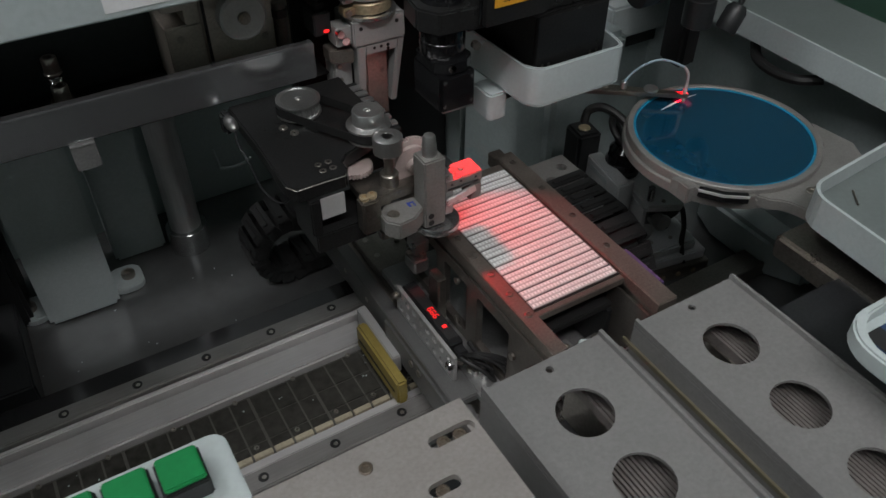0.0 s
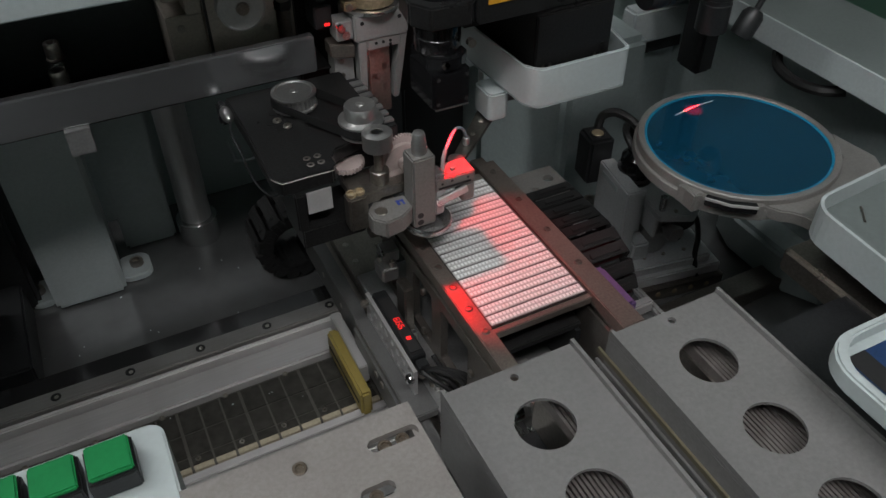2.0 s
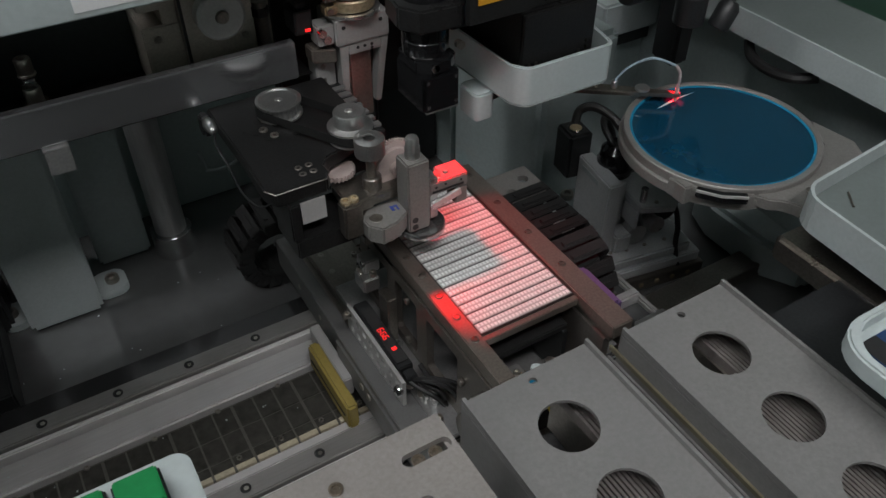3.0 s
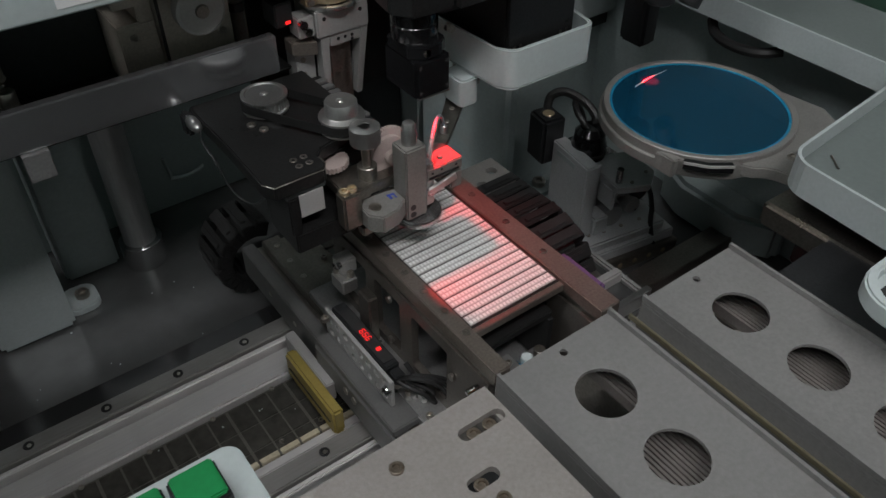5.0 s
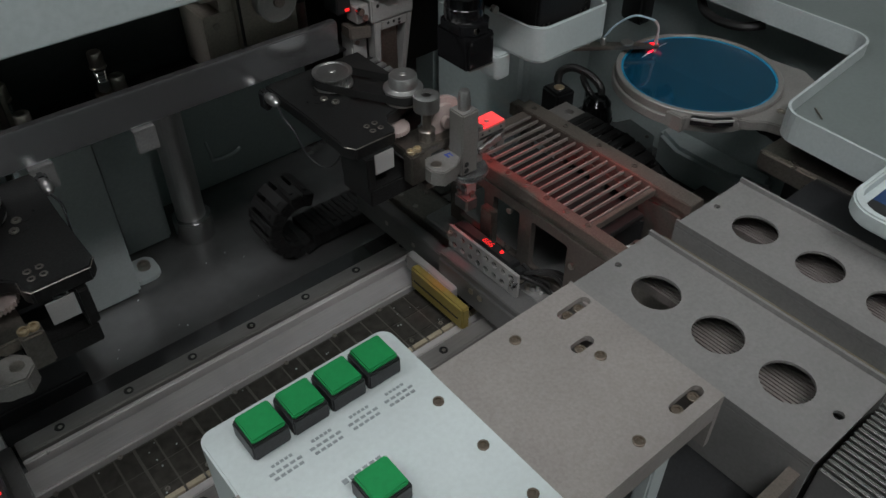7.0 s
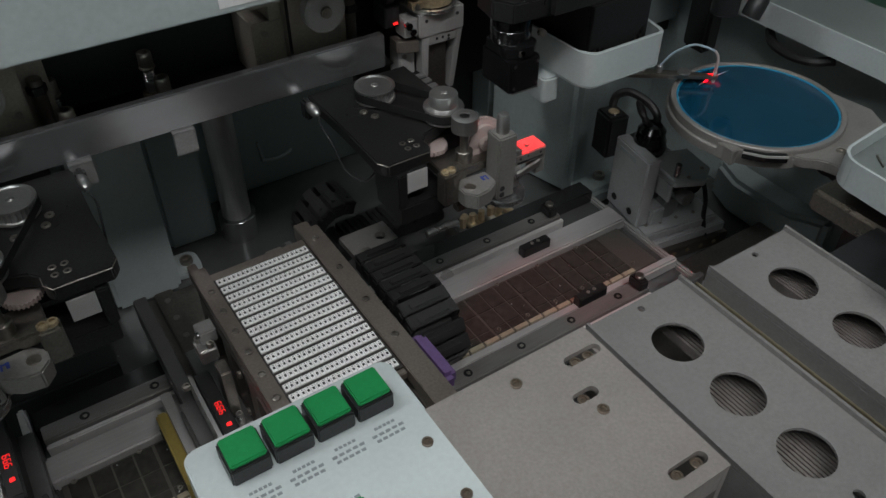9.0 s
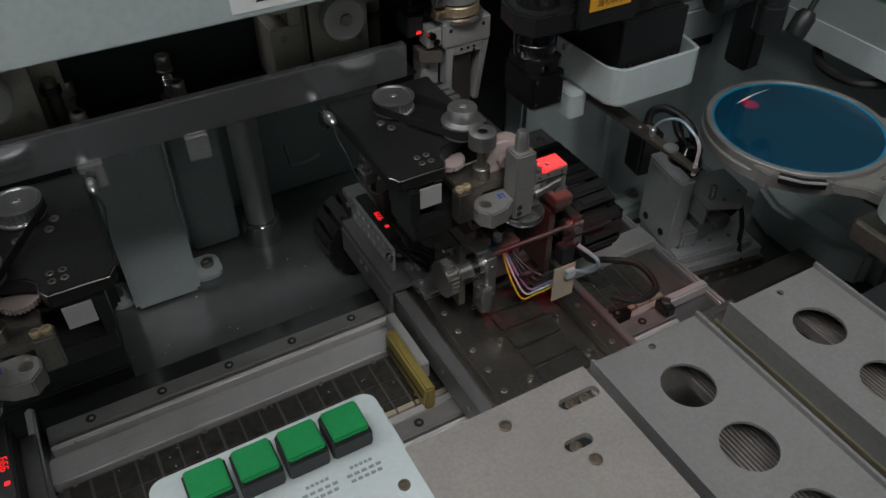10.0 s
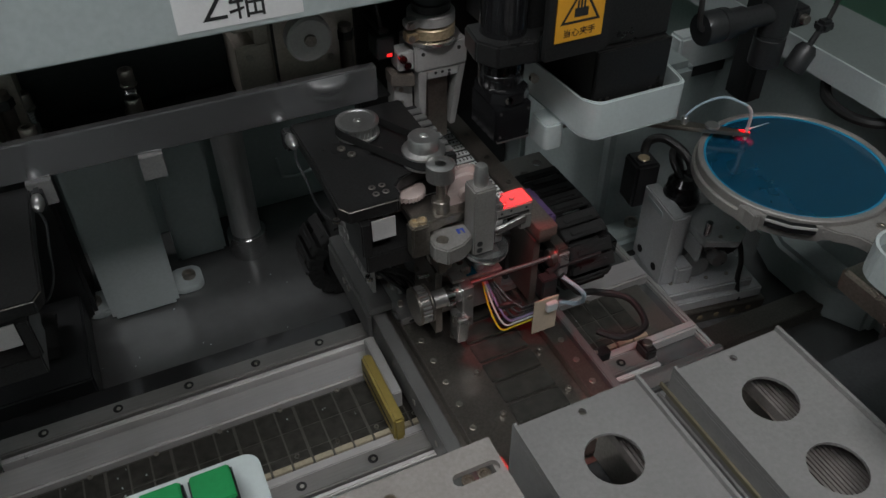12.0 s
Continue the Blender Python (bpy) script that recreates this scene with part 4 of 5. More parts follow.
bmesh.ops.recalc_face_normals(clevis, faces=clevis.faces)
part("clevis", clevis, PALEALU, bond, "tapered two-legged clevis", 0.0008)
part("insert", boxes((0.1850, 0.2040, 0.0270, 0.0390, 0.172, 0.2320)), TOOL, bond, "worn insert plate with cap screws", 0.001)
part("insert_back", boxes((0.1820, 0.2090, 0.0395, 0.05, 0.17, 0.2410)), DARK, bond)
screws(bond, [(0.190, 0.027, 0.226), (0.199, 0.027, 0.228), (0.199, 0.027, 0.214), (0.190, 0.027, 0.206), (0.199, 0.027, 0.197), (0.190, 0.027, 0.188)], 0.0024, 0.003, TOOL, axis="y")
screws(bond, [(0.180, 0.0205, 0.2565), (0.211, 0.0205, 0.2565)], 0.0016, 0.0005, HOLE, axis="y")
screws(bond, [(0.191, 0.0217, 0.2375), (0.197, 0.0217, 0.2375), (0.203, 0.0217, 0.2375), (0.203, 0.0217, 0.2345)], 0.0013, 0.0004, HOLE, axis="y")
part("side_block", boxes((0.1600, 0.1733, 0.024, 0.040, 0.2440, 0.2600)), PALEALU, bond, "small side clamp", 0.001)
screws(bond, [(0.1630, 0.0200, 0.2560), (0.1665, 0.0200, 0.2500)], 0.0032, 0.006, CHROME, axis="y")
wedge = prism(bmesh.new(), [(0.156, 0.030), (0.1733, 0.022), (0.1733, 0.044), (0.156, 0.044)], 0.2290, 0.2405)
part("side_wedge", wedge, BROWN, bond, bevel=0.001)
part("rear_block", boxes((0.1600, 0.1760, 0.0345, 0.052, 0.188, 0.2288)), PALEALU, bond, "grey block behind the clevis", 0.0012)
screws(bond, [(0.1655, 0.034, 0.222), (0.1655, 0.034, 0.210), (0.1655, 0.034, 0.198)], 0.0022, 0.0008, TOOL, axis="y")
structure("head_back_plate", boxes((0.145, 0.30, 0.085, 0.10, 0.15, 0.45)), BLACK, "black plate behind the bond head", "plate", 0.002)

sensor = thing("slide_sensor", (0.155, 0.03, 0.24), "small dark slide sensor with red light", "sensor")
part("body", boxes((0.146, 0.160, 0.031, 0.052, 0.2535, 0.272), (0.150, 0.158, 0.036, 0.075, 0.272, 0.277)), DARK, sensor, bevel=0.001)
part("light", boxes((0.1535, 0.1575, 0.0300, 0.0308, 0.2560, 0.2580)), LED, sensor, "red indicator light")
part("cable", tube([(0.153, 0.04, 0.277), (0.150, 0.042, 0.30), (0.146, 0.05, 0.33), (0.148, 0.06, 0.36)], 0.0016), RUBBER, sensor)

# ---- camera column ----
cam_unit = thing("inspection_camera", (0.205, -0.065, 0.24), "black inspection camera with square prism housing", "camera")
part("prism_box", boxes((0.187, 0.2155, -0.0865, -0.050, 0.2365, 0.264)), GLOSS, cam_unit, "black square housing", 0.001)
part("face_plate", boxes((0.1885, 0.2140, -0.0885, -0.0868, 0.2375, 0.2630)), GLOSS, cam_unit, "glossy black front plate", 0.0005)
part("plate_edge", boxes((0.1885, 0.2140, -0.0888, -0.0870, 0.2366, 0.2373)), BRIGHT, cam_unit)
part("collar", prism(bmesh.new(), [(0.186, -0.08), (0.195, -0.0875), (0.208, -0.0875), (0.2165, -0.08), (0.2165, -0.055), (0.186, -0.055)], 0.264, 0.2735), GLOSS, cam_unit, bevel=0.001)
part("barrel", turned(bmesh.new(), [(0.0155, 0.2735), (0.016, 0.275), (0.016, 0.284), (0.0156, 0.2845), (0.0156, 0.286), (0.016, 0.2865), (0.016, 0.36)], (0.2, -0.068, 0), "z", 36), GLOSS, cam_unit)
part("clamp_ring", prism(bmesh.new(), [(0.176, -0.075), (0.185, -0.090), (0.214, -0.092), (0.222, -0.082), (0.27, -0.075), (0.27, -0.05), (0.18, -0.05)], 0.296, 0.312), BLACK, cam_unit, bevel=0.0015)
screws(cam_unit, [(0.197, -0.0875, 0.2685)], 0.0028, 0.0015, axis="y")
screws(cam_unit, [(0.1905, -0.0886, 0.260), (0.1905, -0.0886, 0.2415), (0.212, -0.0886, 0.260), (0.212, -0.0886, 0.2415)], 0.0014, 0.0008, STEEL, axis="y")
screws(cam_unit, [(0.217, -0.0865, 0.28)], 0.003, 0.005, axis="y")

# ---- white drip tray with black motor box ----
tray = thing("drip_tray", (0.30, -0.06, 0.215), "white plastic tray with rounded corners under a motor box", "tray")
shape = [(0.261, -0.010), (0.264, -0.079)] + [(0.268 + 0.008 - 0.008 * math.cos(radians(a)), -0.083 - 0.007 * math.sin(radians(a))) for a in (30, 60, 90)] + [(0.345 + 0.007 * math.sin(radians(a)), -0.083 - 0.007 * math.cos(radians(a))) for a in (0, 30, 60, 90)] + [(0.362, -0.03), (0.362, 0.03), (0.261, 0.03)]
inner = [(0.305 + (x - 0.305) * 0.95, -0.035 + (y + 0.035) * 0.95) for x, y in shape]
bm = prism(bmesh.new(), shape, 0.216, 0.2185)
n = len(shape)
rings = [[bm.verts.new((x, y, z)) for x, y in pts] for pts, z in ((shape, 0.2185), (shape, 0.249), (inner, 0.249), (inner, 0.2187))]
for a, b in zip(rings, rings[1:]):
    for k in range(n):
        bm.faces.new((a[k], a[(k + 1) % n], b[(k + 1) % n], b[k]))
bmesh.ops.recalc_face_normals(bm, faces=bm.faces)
part("shell", bm, WHITE, tray, bevel=0.0012)
part("lug", prism(bmesh.new(), rounded(0.250, 0.268, -0.056, -0.030, 0.005), 0.192, 0.2155), WHITE, tray, "white plastic lug", 0.0015)
motor = thing("motor_box", (0.30, -0.05, 0.2187), "black anodised motor box with side screws", "motor")
part("housing", boxes((0.272, 0.335, -0.078, 0.02, 0.2187, 0.285)), BLACK, motor, bevel=0.001)
part("cover_plate", boxes((0.2718, 0.3355, -0.0815, -0.0785, 0.240, 0.285)), BLACK, motor, bevel=0.0006)
screws(motor, [(0.278, -0.0815, 0.246), (0.284, -0.0815, 0.246), (0.323, -0.0815, 0.246), (0.329, -0.0815, 0.247), (0.329, -0.0815, 0.253)], 0.0016, 0.001, TOOL, axis="y")
part("mount", boxes((0.216, 0.335, -0.075, 0.02, 0.2855, 0.40)), BLACK, motor, bevel=0.001)
sign = thing("warning_sign", (0.238, -0.102, 0.315), "yellow warning sign with black triangle and hand", "sign")
part("sheet", boxes((0.2195, 0.2550, -0.1018, -0.1008, 0.3125, 0.352)), ORANGE, sign)
words("letters", "\u5f53\u5fc3\u5939\u624b", 0.0062, (0.2248, -0.1022, 0.3160), INK, sign)
tri_out, tri_in = [(0.2222, 0.3245), (0.2523, 0.3245), (0.2373, 0.350)], [(0.2252, 0.3262), (0.2493, 0.3262), (0.2373, 0.3466)]
bm = bmesh.new()
a = [bm.verts.new((x, -0.1021, z)) for x, z in tri_out]
c = [bm.verts.new((x, -0.1021, z)) for x, z in tri_in]
for k in range(3):
    bm.faces.new((a[k], a[(k + 1) % 3], c[(k + 1) % 3], c[k]))
part("triangle", bm, INK, sign, "black warning triangle", smooth=False)
part("pictogram", boxes((0.2322, 0.2425, -0.1022, -0.1020, 0.3285, 0.3345), (0.2338, 0.2352, -0.1022, -0.1020, 0.3345, 0.3395), (0.2362, 0.2376, -0.1022, -0.1020, 0.3345, 0.3405), (0.2386, 0.2400, -0.1022, -0.1020, 0.3345, 0.3395)), INK, sign, "pinched hand pictogram")
part("panel", boxes((0.214, 0.262, -0.1005, -0.0955, 0.30, 0.40)), BLACK, sign)

# ---- wafer stage ----
WX, WY, WZ = 0.4145, -0.1505, 0.180
WR = 0.0693
wafer = thing("wafer_ring", (WX, WY, WZ), "blue dicing tape stretched in a satin wafer ring", "wafer ring")
part("tape", rod((WX, WY, 0), WR, WZ - 0.0012, WZ, steps=96, chamfer=0.0002), BLUE, wafer, "glossy blue dicing tape")
part("tape_edge", turned(bmesh.new(), [(WR, WZ - 0.002), (WR, WZ + 0.0004), (WR + 0.002, WZ + 0.0006), (WR + 0.002, WZ - 0.002)], (WX, WY, 0), "z", 96), BLUERIM, wafer, "lighter blue tape edge")
part("ring", turned(bmesh.new(), [(WR + 0.002, WZ - 0.006), (WR + 0.002, WZ + 0.0010), (WR + 0.0026, WZ + 0.0016), (WR + 0.0065, WZ + 0.0016), (WR + 0.0072, WZ + 0.0008), (WR + 0.0072, WZ - 0.006)], (WX, WY, 0), "z", 96), CAST, wafer, "satin aluminium ring")
# pale crescent lying on the tape, travels with the wafer
sliver = thing("ejector_edge", (0.42, -0.097, WZ + 0.0002), "thin pale curved sliver on the tape", "ejector")
part("edge", prism(bmesh.new(), [(0.395, -0.0985), (0.408, -0.0955), (0.420, -0.0943), (0.439, -0.0945), (0.420, -0.0953), (0.408, -0.0975)], WZ + 0.0002, WZ + 0.0005), CERAMIC, sliver)
table = thing("wafer_table", (WX, WY, WZ - 0.03), "satin aluminium wafer table on a side arm", "wafer table")
part("hoop", turned(bmesh.new(), [(WR + 0.003, WZ - 0.015), (WR + 0.003, WZ - 0.0062), (WR + 0.0088, WZ - 0.0062), (WR + 0.0095, WZ - 0.0070), (WR + 0.0095, WZ - 0.0142), (WR + 0.0088, WZ - 0.015)], (WX, WY, 0), "z", 96), CAST, table)
scope = thing("microscope", (0.44, -0.08, 0.236), "black microscope barrel with side illuminator and clamp lamp", "microscope")
part("barrel", turned(bmesh.new(), [(0.0105, 0.238), (0.0125, 0.2395), (0.0125, 0.262), (0.0118, 0.2625), (0.0118, 0.266), (0.0125, 0.2665), (0.0125, 0.40)], (0.438, -0.078, 0), "z", 36), DARK, scope)
part("illuminator", turned(bmesh.new(), [(0.004, -0.075), (0.012, -0.0745), (0.0128, -0.073), (0.0128, -0.060), (0.0120, -0.0595), (0.0120, -0.058), (0.0128, -0.0575), (0.0128, -0.052), (0.0105, -0.0515), (0.0105, -0.035), (0.0085, -0.034), (0.0085, 0.0)], (0.438, -0.078, 0.283), "x", 32), DARK, scope, "ribbed side illuminator")
part("illuminator_cable", tube([(0.366, -0.080, 0.283), (0.358, -0.082, 0.290), (0.357, -0.08, 0.31), (0.362, -0.07, 0.36)], 0.0022), RUBBER, scope)
part("clamp_block", boxes((0.452, 0.468, -0.085, -0.068, 0.268, 0.284)), DARK, scope, bevel=0.002)
part("clamp_knob", rod((0.46, -0.09, 0.276), 0.004, 0, 0.008, "y", 16), TOOL, scope)
lamp_bm = turned(bmesh.new(), [(0.006, 0.0), (0.0085, 0.0006), (0.0090, 0.003), (0.0090, 0.018), (0.006, 0.023), (0.0025, 0.024), (0.0025, 0.036)], (0, 0, 0), "z", 28)
bmesh.ops.transform(lamp_bm, verts=lamp_bm.verts, matrix=Matrix.Translation((0.455, -0.094, 0.236)) @ Matrix.Rotation(radians(28), 4, "Y"))
part("spot_head", lamp_bm, DARK, scope, "small black spot lamp head")
part("spot_joint", boxes((0.468, 0.482, -0.10, -0.088, 0.266, 0.276)), DARK, scope, bevel=0.003)
part("spot_cable", tube([(0.478, -0.094, 0.276), (0.484, -0.092, 0.29), (0.482, -0.09, 0.31), (0.47, -0.08, 0.34)], 0.002), RUBBER, scope)
part("stand", boxes((0.478, 0.500, -0.035, -0.005, 0.165, 0.36)), DARK, scope, bevel=0.004)
part("stand_arm", boxes((0.43, 0.500, -0.075, -0.0355, 0.30, 0.33)), DARK, scope, bevel=0.003)
# lugs, clip and side arm of the wafer table
part("clip", boxes((WX - 0.075, WX - 0.066, WY - 0.040, WY - 0.024, WZ - 0.016, WZ - 0.0005)), CAST, table, bevel=0.001)
lip_bm = bmesh.new()
prism(lip_bm, [(WX + (WR + q) * math.cos(radians(w)), WY + (WR + q) * math.sin(radians(w))) for q, ws in ((0.0076, range(197, 247, 5)), (0.0112, range(242, 192, -5))) for w in ws], WZ - 0.0145, WZ - 0.001)
part("front_lip", lip_bm, CAST, table, "raised front lip of the wafer table", 0.0006)
turn_bar = Matrix.Translation((WX - 0.0590, WY - 0.0590, WZ - 0.0010)) @ Matrix.Rotation(radians(-45), 4, "Z")
for x0, x1, tilt in ((-0.0180, 0.001, -9), (-0.0005, 0.0180, 9)):
    strip_bm = boxes((x0, x1, -0.0030, 0.0030, -0.0045, 0.0020))
    bmesh.ops.transform(strip_bm, verts=strip_bm.verts, matrix=turn_bar @ Matrix.Rotation(radians(tilt), 4, "Z"))
    part("dark_strip", strip_bm, GLOSS, table, "dark plastic strip with bright edge", 0.0006)
    edge_bm = boxes((x0, x1, -0.0034, -0.0022, 0.0006, 0.0024))
    bmesh.ops.transform(edge_bm, verts=edge_bm.verts, matrix=turn_bar @ Matrix.Rotation(radians(tilt), 4, "Z"))
    part("strip_edge", edge_bm, SATIN, table)
part("side_lug", prism(bmesh.new(), [(WX - 0.036, WY - 0.068), (WX - 0.030, WY - 0.0785), (WX - 0.024, WY - 0.0830), (WX - 0.0195, WY - 0.0895), (WX - 0.0165, WY - 0.100), (WX - 0.0125, WY - 0.110), (WX - 0.006, WY - 0.120), (WX + 0.05, WY - 0.12), (WX + 0.085, WY - 0.06), (WX + 0.08, WY - 0.02), (WX + 0.06, WY - 0.05), (WX, WY - 0.0735)], WZ - 0.013, WZ - 0.003), CAST, table, bevel=0.001)
screws(table, [(WX + 0.004, WY - 0.0865, WZ - 0.003)], 0.0042, 0.0014)
part("side_arm", boxes((WX - 0.045, WX + 0.01, WY - 0.22, WY - 0.10, WZ - 0.034, WZ - 0.0135)), TOOL, table, bevel=0.003)
part("pillar", boxes((WX - 0.01, WX + 0.02, WY - 0.22, WY - 0.17, -0.06, WZ - 0.0345)), TOOL, table, bevel=0.002)

ejector = thing("ejector_block", (0.408, -0.066, -0.06), "grey machined ejector block with black motor and cables under the wafer", "ejector block")
part("rail", boxes((-0.004, 0.124, -0.015, 0.078, 0.0003, 0.017)), TOOL, ejector, "dark slide rail", 0.001)
part("base", boxes((-0.006, 0.120, -0.010, 0.074, 0.0172, 0.0300)), MACHINED, ejector, bevel=0.0015)
part("step", boxes((0.008, 0.108, -0.006, 0.068, 0.0302, 0.0420)), MACHINED, ejector, "light upper step", 0.002)
part("tower", boxes((0.006, 0.0215, 0.010, 0.070, 0.0422, 0.1300)), MACHINED, ejector, "grey machined tower plate", 0.0015)
part("tower_rib", boxes((0.0217, 0.0390, 0.028, 0.068, 0.0422, 0.1150)), MACHINED, ejector, bevel=0.001)
part("tower_foot", boxes((0.0217, 0.0400, 0.006, 0.0275, 0.0422, 0.0640)), MACHINED, ejector, bevel=0.002)
part("rear_tower", prism(bmesh.new(), [(0.040, 0.036), (0.056, 0.020), (0.084, 0.032), (0.084, 0.068), (0.040, 0.068)], 0.0422, 0.0930), ALU, ejector, "bevelled rear tower", 0.002)
part("top_plate", prism(bmesh.new(), [(0.0395, 0.000), (0.072, -0.010), (0.092, 0.008), (0.092, 0.050), (0.0395, 0.058)], 0.0950, 0.1030), MACHINED, ejector, "grey top plate", 0.0012)
part("plate_web", boxes((0.0400, 0.0440, 0.006, 0.034, 0.0700, 0.0948)), MACHINED, ejector, bevel=0.001)
part("knob", turned(bmesh.new(), [(0.004, -0.014), (0.0085, -0.0135), (0.0092, -0.011), (0.0092, -0.003), (0.006, 0.0), (0.006, 0.014)], (0.066, 0.016, 0.070), "y", 28), BRIGHT, ejector, "bright adjusting knob")
part("drum", rod((0.050, 0.012, 0.055), 0.0125, 0.0, 0.014, "y"), ALU, ejector, "round grey drum")
part("hand_wheel", turned(bmesh.new(), [(0.006, 0.0), (0.0135, 0.001), (0.0135, 0.010), (0.007, 0.011)], (0.088, 0.020, 0.070), "y", 28), DARK, ejector, "black hand wheel")
part("pin", rod((0.046, 0.008, 0), 0.0036, 0.1032, 0.1200, steps=16), CHROME, ejector, "short steel pin")
part("motor", boxes((-0.006, 0.0205, 0.0705, 0.100, 0.1000, 0.1520)), DARK, ejector, "black motor", 0.003)
part("motor_face", rod((0.007, 0.084, 0), 0.0062, 0.1523, 0.1536, steps=20), BRASS, ejector, "brass motor centre")
part("motor_ring", rod((0.007, 0.084, 0), 0.0085, 0.1521, 0.1530, steps=20), BLACK, ejector)
part("cable_boss", turned(bmesh.new(), [(0.0155, 0.1152), (0.0180, 0.118), (0.0180, 0.132), (0.0160, 0.136), (0.0155, 0.144), (0.0105, 0.150), (0.0004, 0.151)], (0.034, 0.048, 0), "z", 32), GLOSS, ejector, "round black cable boss")
part("boss_ring", rod((0.034, 0.048, 0), 0.0190, 0.1220, 0.1255, steps=32), RUBBER, ejector)
part("cable", tube([(0.012, 0.094, 0.148), (0.018, 0.098, 0.162), (0.030, 0.090, 0.168), (0.042, 0.072, 0.162), (0.046, 0.058, 0.152), (0.038, 0.050, 0.146)], 0.0045), RUBBER, ejector)
part("cable", tube([(0.030, 0.046, 0.148), (0.026, 0.062, 0.160), (0.040, 0.084, 0.156), (0.060, 0.092, 0.120), (0.066, 0.098, 0.050), (0.068, 0.100, 0.002)], 0.0034), RUBBER, ejector)
part("cable", tube([(0.082, 0.030, 0.090), (0.092, 0.014, 0.080), (0.094, 0.004, 0.060), (0.090, -0.004, 0.040), (0.098, -0.010, 0.004)], 0.0028), RUBBER, ejector)
part("maker_plate", boxes((0.0054, 0.0059, 0.030, 0.060, 0.118, 0.1235)), PAINT, ejector, "small pale name plate")
screws(ejector, [(0.010 + k * 0.019, -0.0155, 0.0085) for k in range(6)], 0.0030, 0.0012, BRASS, axis="y")
screws(ejector, [(0.058, 0.002, 0.1030), (0.082, 0.010, 0.1030), (0.020, 0.010, 0.042), (0.038, 0.008, 0.042), (0.060, 0.008, 0.042), (0.084, 0.008, 0.042), (0.006, 0.012, 0.030), (0.006, 0.050, 0.030), (0.107, 0.012, 0.030)], 0.0022, 0.0012)
screws(ejector, [(0.0050, 0.026, 0.056), (0.0050, 0.056, 0.056), (-0.0070, 0.012, 0.0235), (-0.0070, 0.034, 0.0235)], 0.0042, 0.0012, HOLE, axis="x")
for data in {piece.data for piece in ejector.children}:
    data.transform(Matrix.Translation(BASE[ejector.name]))
ejector.matrix_basis = pose(0.398, -0.066, -0.06, 0, 0, -9)
manifold = thing("valve_manifold", (0.285, 0.062, -0.06), "brass and steel valve fittings on the base plate", "valve manifold")
part("base", boxes((0.245, 0.325, 0.046, 0.088, -0.0598, -0.046)), TOOL, manifold, bevel=0.001)
for k in range(6):
    vx = 0.252 + k * 0.0128
    part("valve_body", rod((vx, 0.050, -0.036 + 0.004 * (k % 2)), 0.0052, 0.0, 0.030, "y", 18), BRASS if k % 3 else BRIGHT, manifold, "brass valve body" if k % 3 else "bright valve body")
    part("valve_cap", rod((vx, 0.062, 0), 0.0042, -0.030, -0.016, steps=6), BRASS, manifold)
    part("nozzle", turned(bmesh.new(), [(0.0020, -0.010), (0.0036, -0.008), (0.0028, -0.005), (0.0036, -0.002), (0.0036, 0.0)], (vx, 0.050, -0.036 + 0.004 * (k % 2)), "y", 14), BRIGHT, manifold)
for k, hz_ in enumerate((-0.034, -0.022)):
    part("steel_pipe", rod((0.205, 0.052 + 0.014 * k, hz_), 0.0042, 0.0, 0.042, "x", 18), BRIGHT, manifold, "short bright pipe")
structure("casting_step", prism(bmesh.new(), [(0.562, -0.135), (0.585, -0.175), (0.604, -0.175), (0.604, -0.02), (0.578, -0.02), (0.562, -0.06)], -0.06, -0.012), WALL, "pale painted casting step under the wafer", "casting", 0.006)
channel = structure("wafer_stage_rail", boxes((0.385, 0.62, -0.135, -0.108, -0.06, -0.042)), TOOL, "dark rail before the ejector block", "rail", 0.001)

# ---- swinging pick arm ----
PX, PY, PZ = 0.2985, 0.0, 0.188
pick = thing("pick_arm", (PX, PY, PZ), "slender steel pick arm with vacuum tube", "pick arm")
blade = bmesh.new()
prism(blade, [(PX - 0.009, PY + 0.005), (PX - 0.009, PY - 0.02), (PX - 0.0062, PY - 0.09), (PX - 0.0025, PY - 0.159), (PX + 0.0025, PY - 0.159), (PX + 0.0062, PY - 0.09), (PX + 0.009, PY - 0.02), (PX + 0.009, PY + 0.005)], PZ - 0.002, PZ + 0.002)
part("blade", blade, TOOL, pick, bevel=0.0006)
part("tip_ring", turned(bmesh.new(), [(0.0030, PZ + 0.0022), (0.0058, PZ + 0.0024), (0.0062, PZ + 0.0034), (0.0058, PZ + 0.0046), (0.0032, PZ + 0.0048)], (PX, PY - 0.128, 0), "z", 24), BRIGHT, pick, "bright clamp ring near the tip")
part("hub", rod((PX, PY, 0), 0.012, PZ - 0.012, PZ + 0.014, steps=28), TOOL, pick)
part("collet", rod((PX, PY - 0.156, 0), 0.0018, PZ - 0.006, PZ + 0.006, steps=16), TUBE, pick, "collet of clear plastic, faint red light in its tint")
part("fitting", rod((PX, PY - 0.105, 0), 0.0028, PZ + 0.002, PZ + 0.009, steps=14), BRIGHT, pick)
part("vacuum_tube", tube([(PX, PY - 0.105, PZ + 0.009), (PX, PY - 0.115, PZ + 0.022), (PX, PY - 0.132, PZ + 0.031), (PX, PY - 0.151, PZ + 0.026)], 0.0011), PALEBLUE, pick)
part("tube_tip", tube([(PX, PY - 0.151, PZ + 0.026), (PX, PY - 0.1555, PZ + 0.019), (PX, PY - 0.156, PZ + 0.005)], 0.0014), TUBE, pick, "tube end lit red")
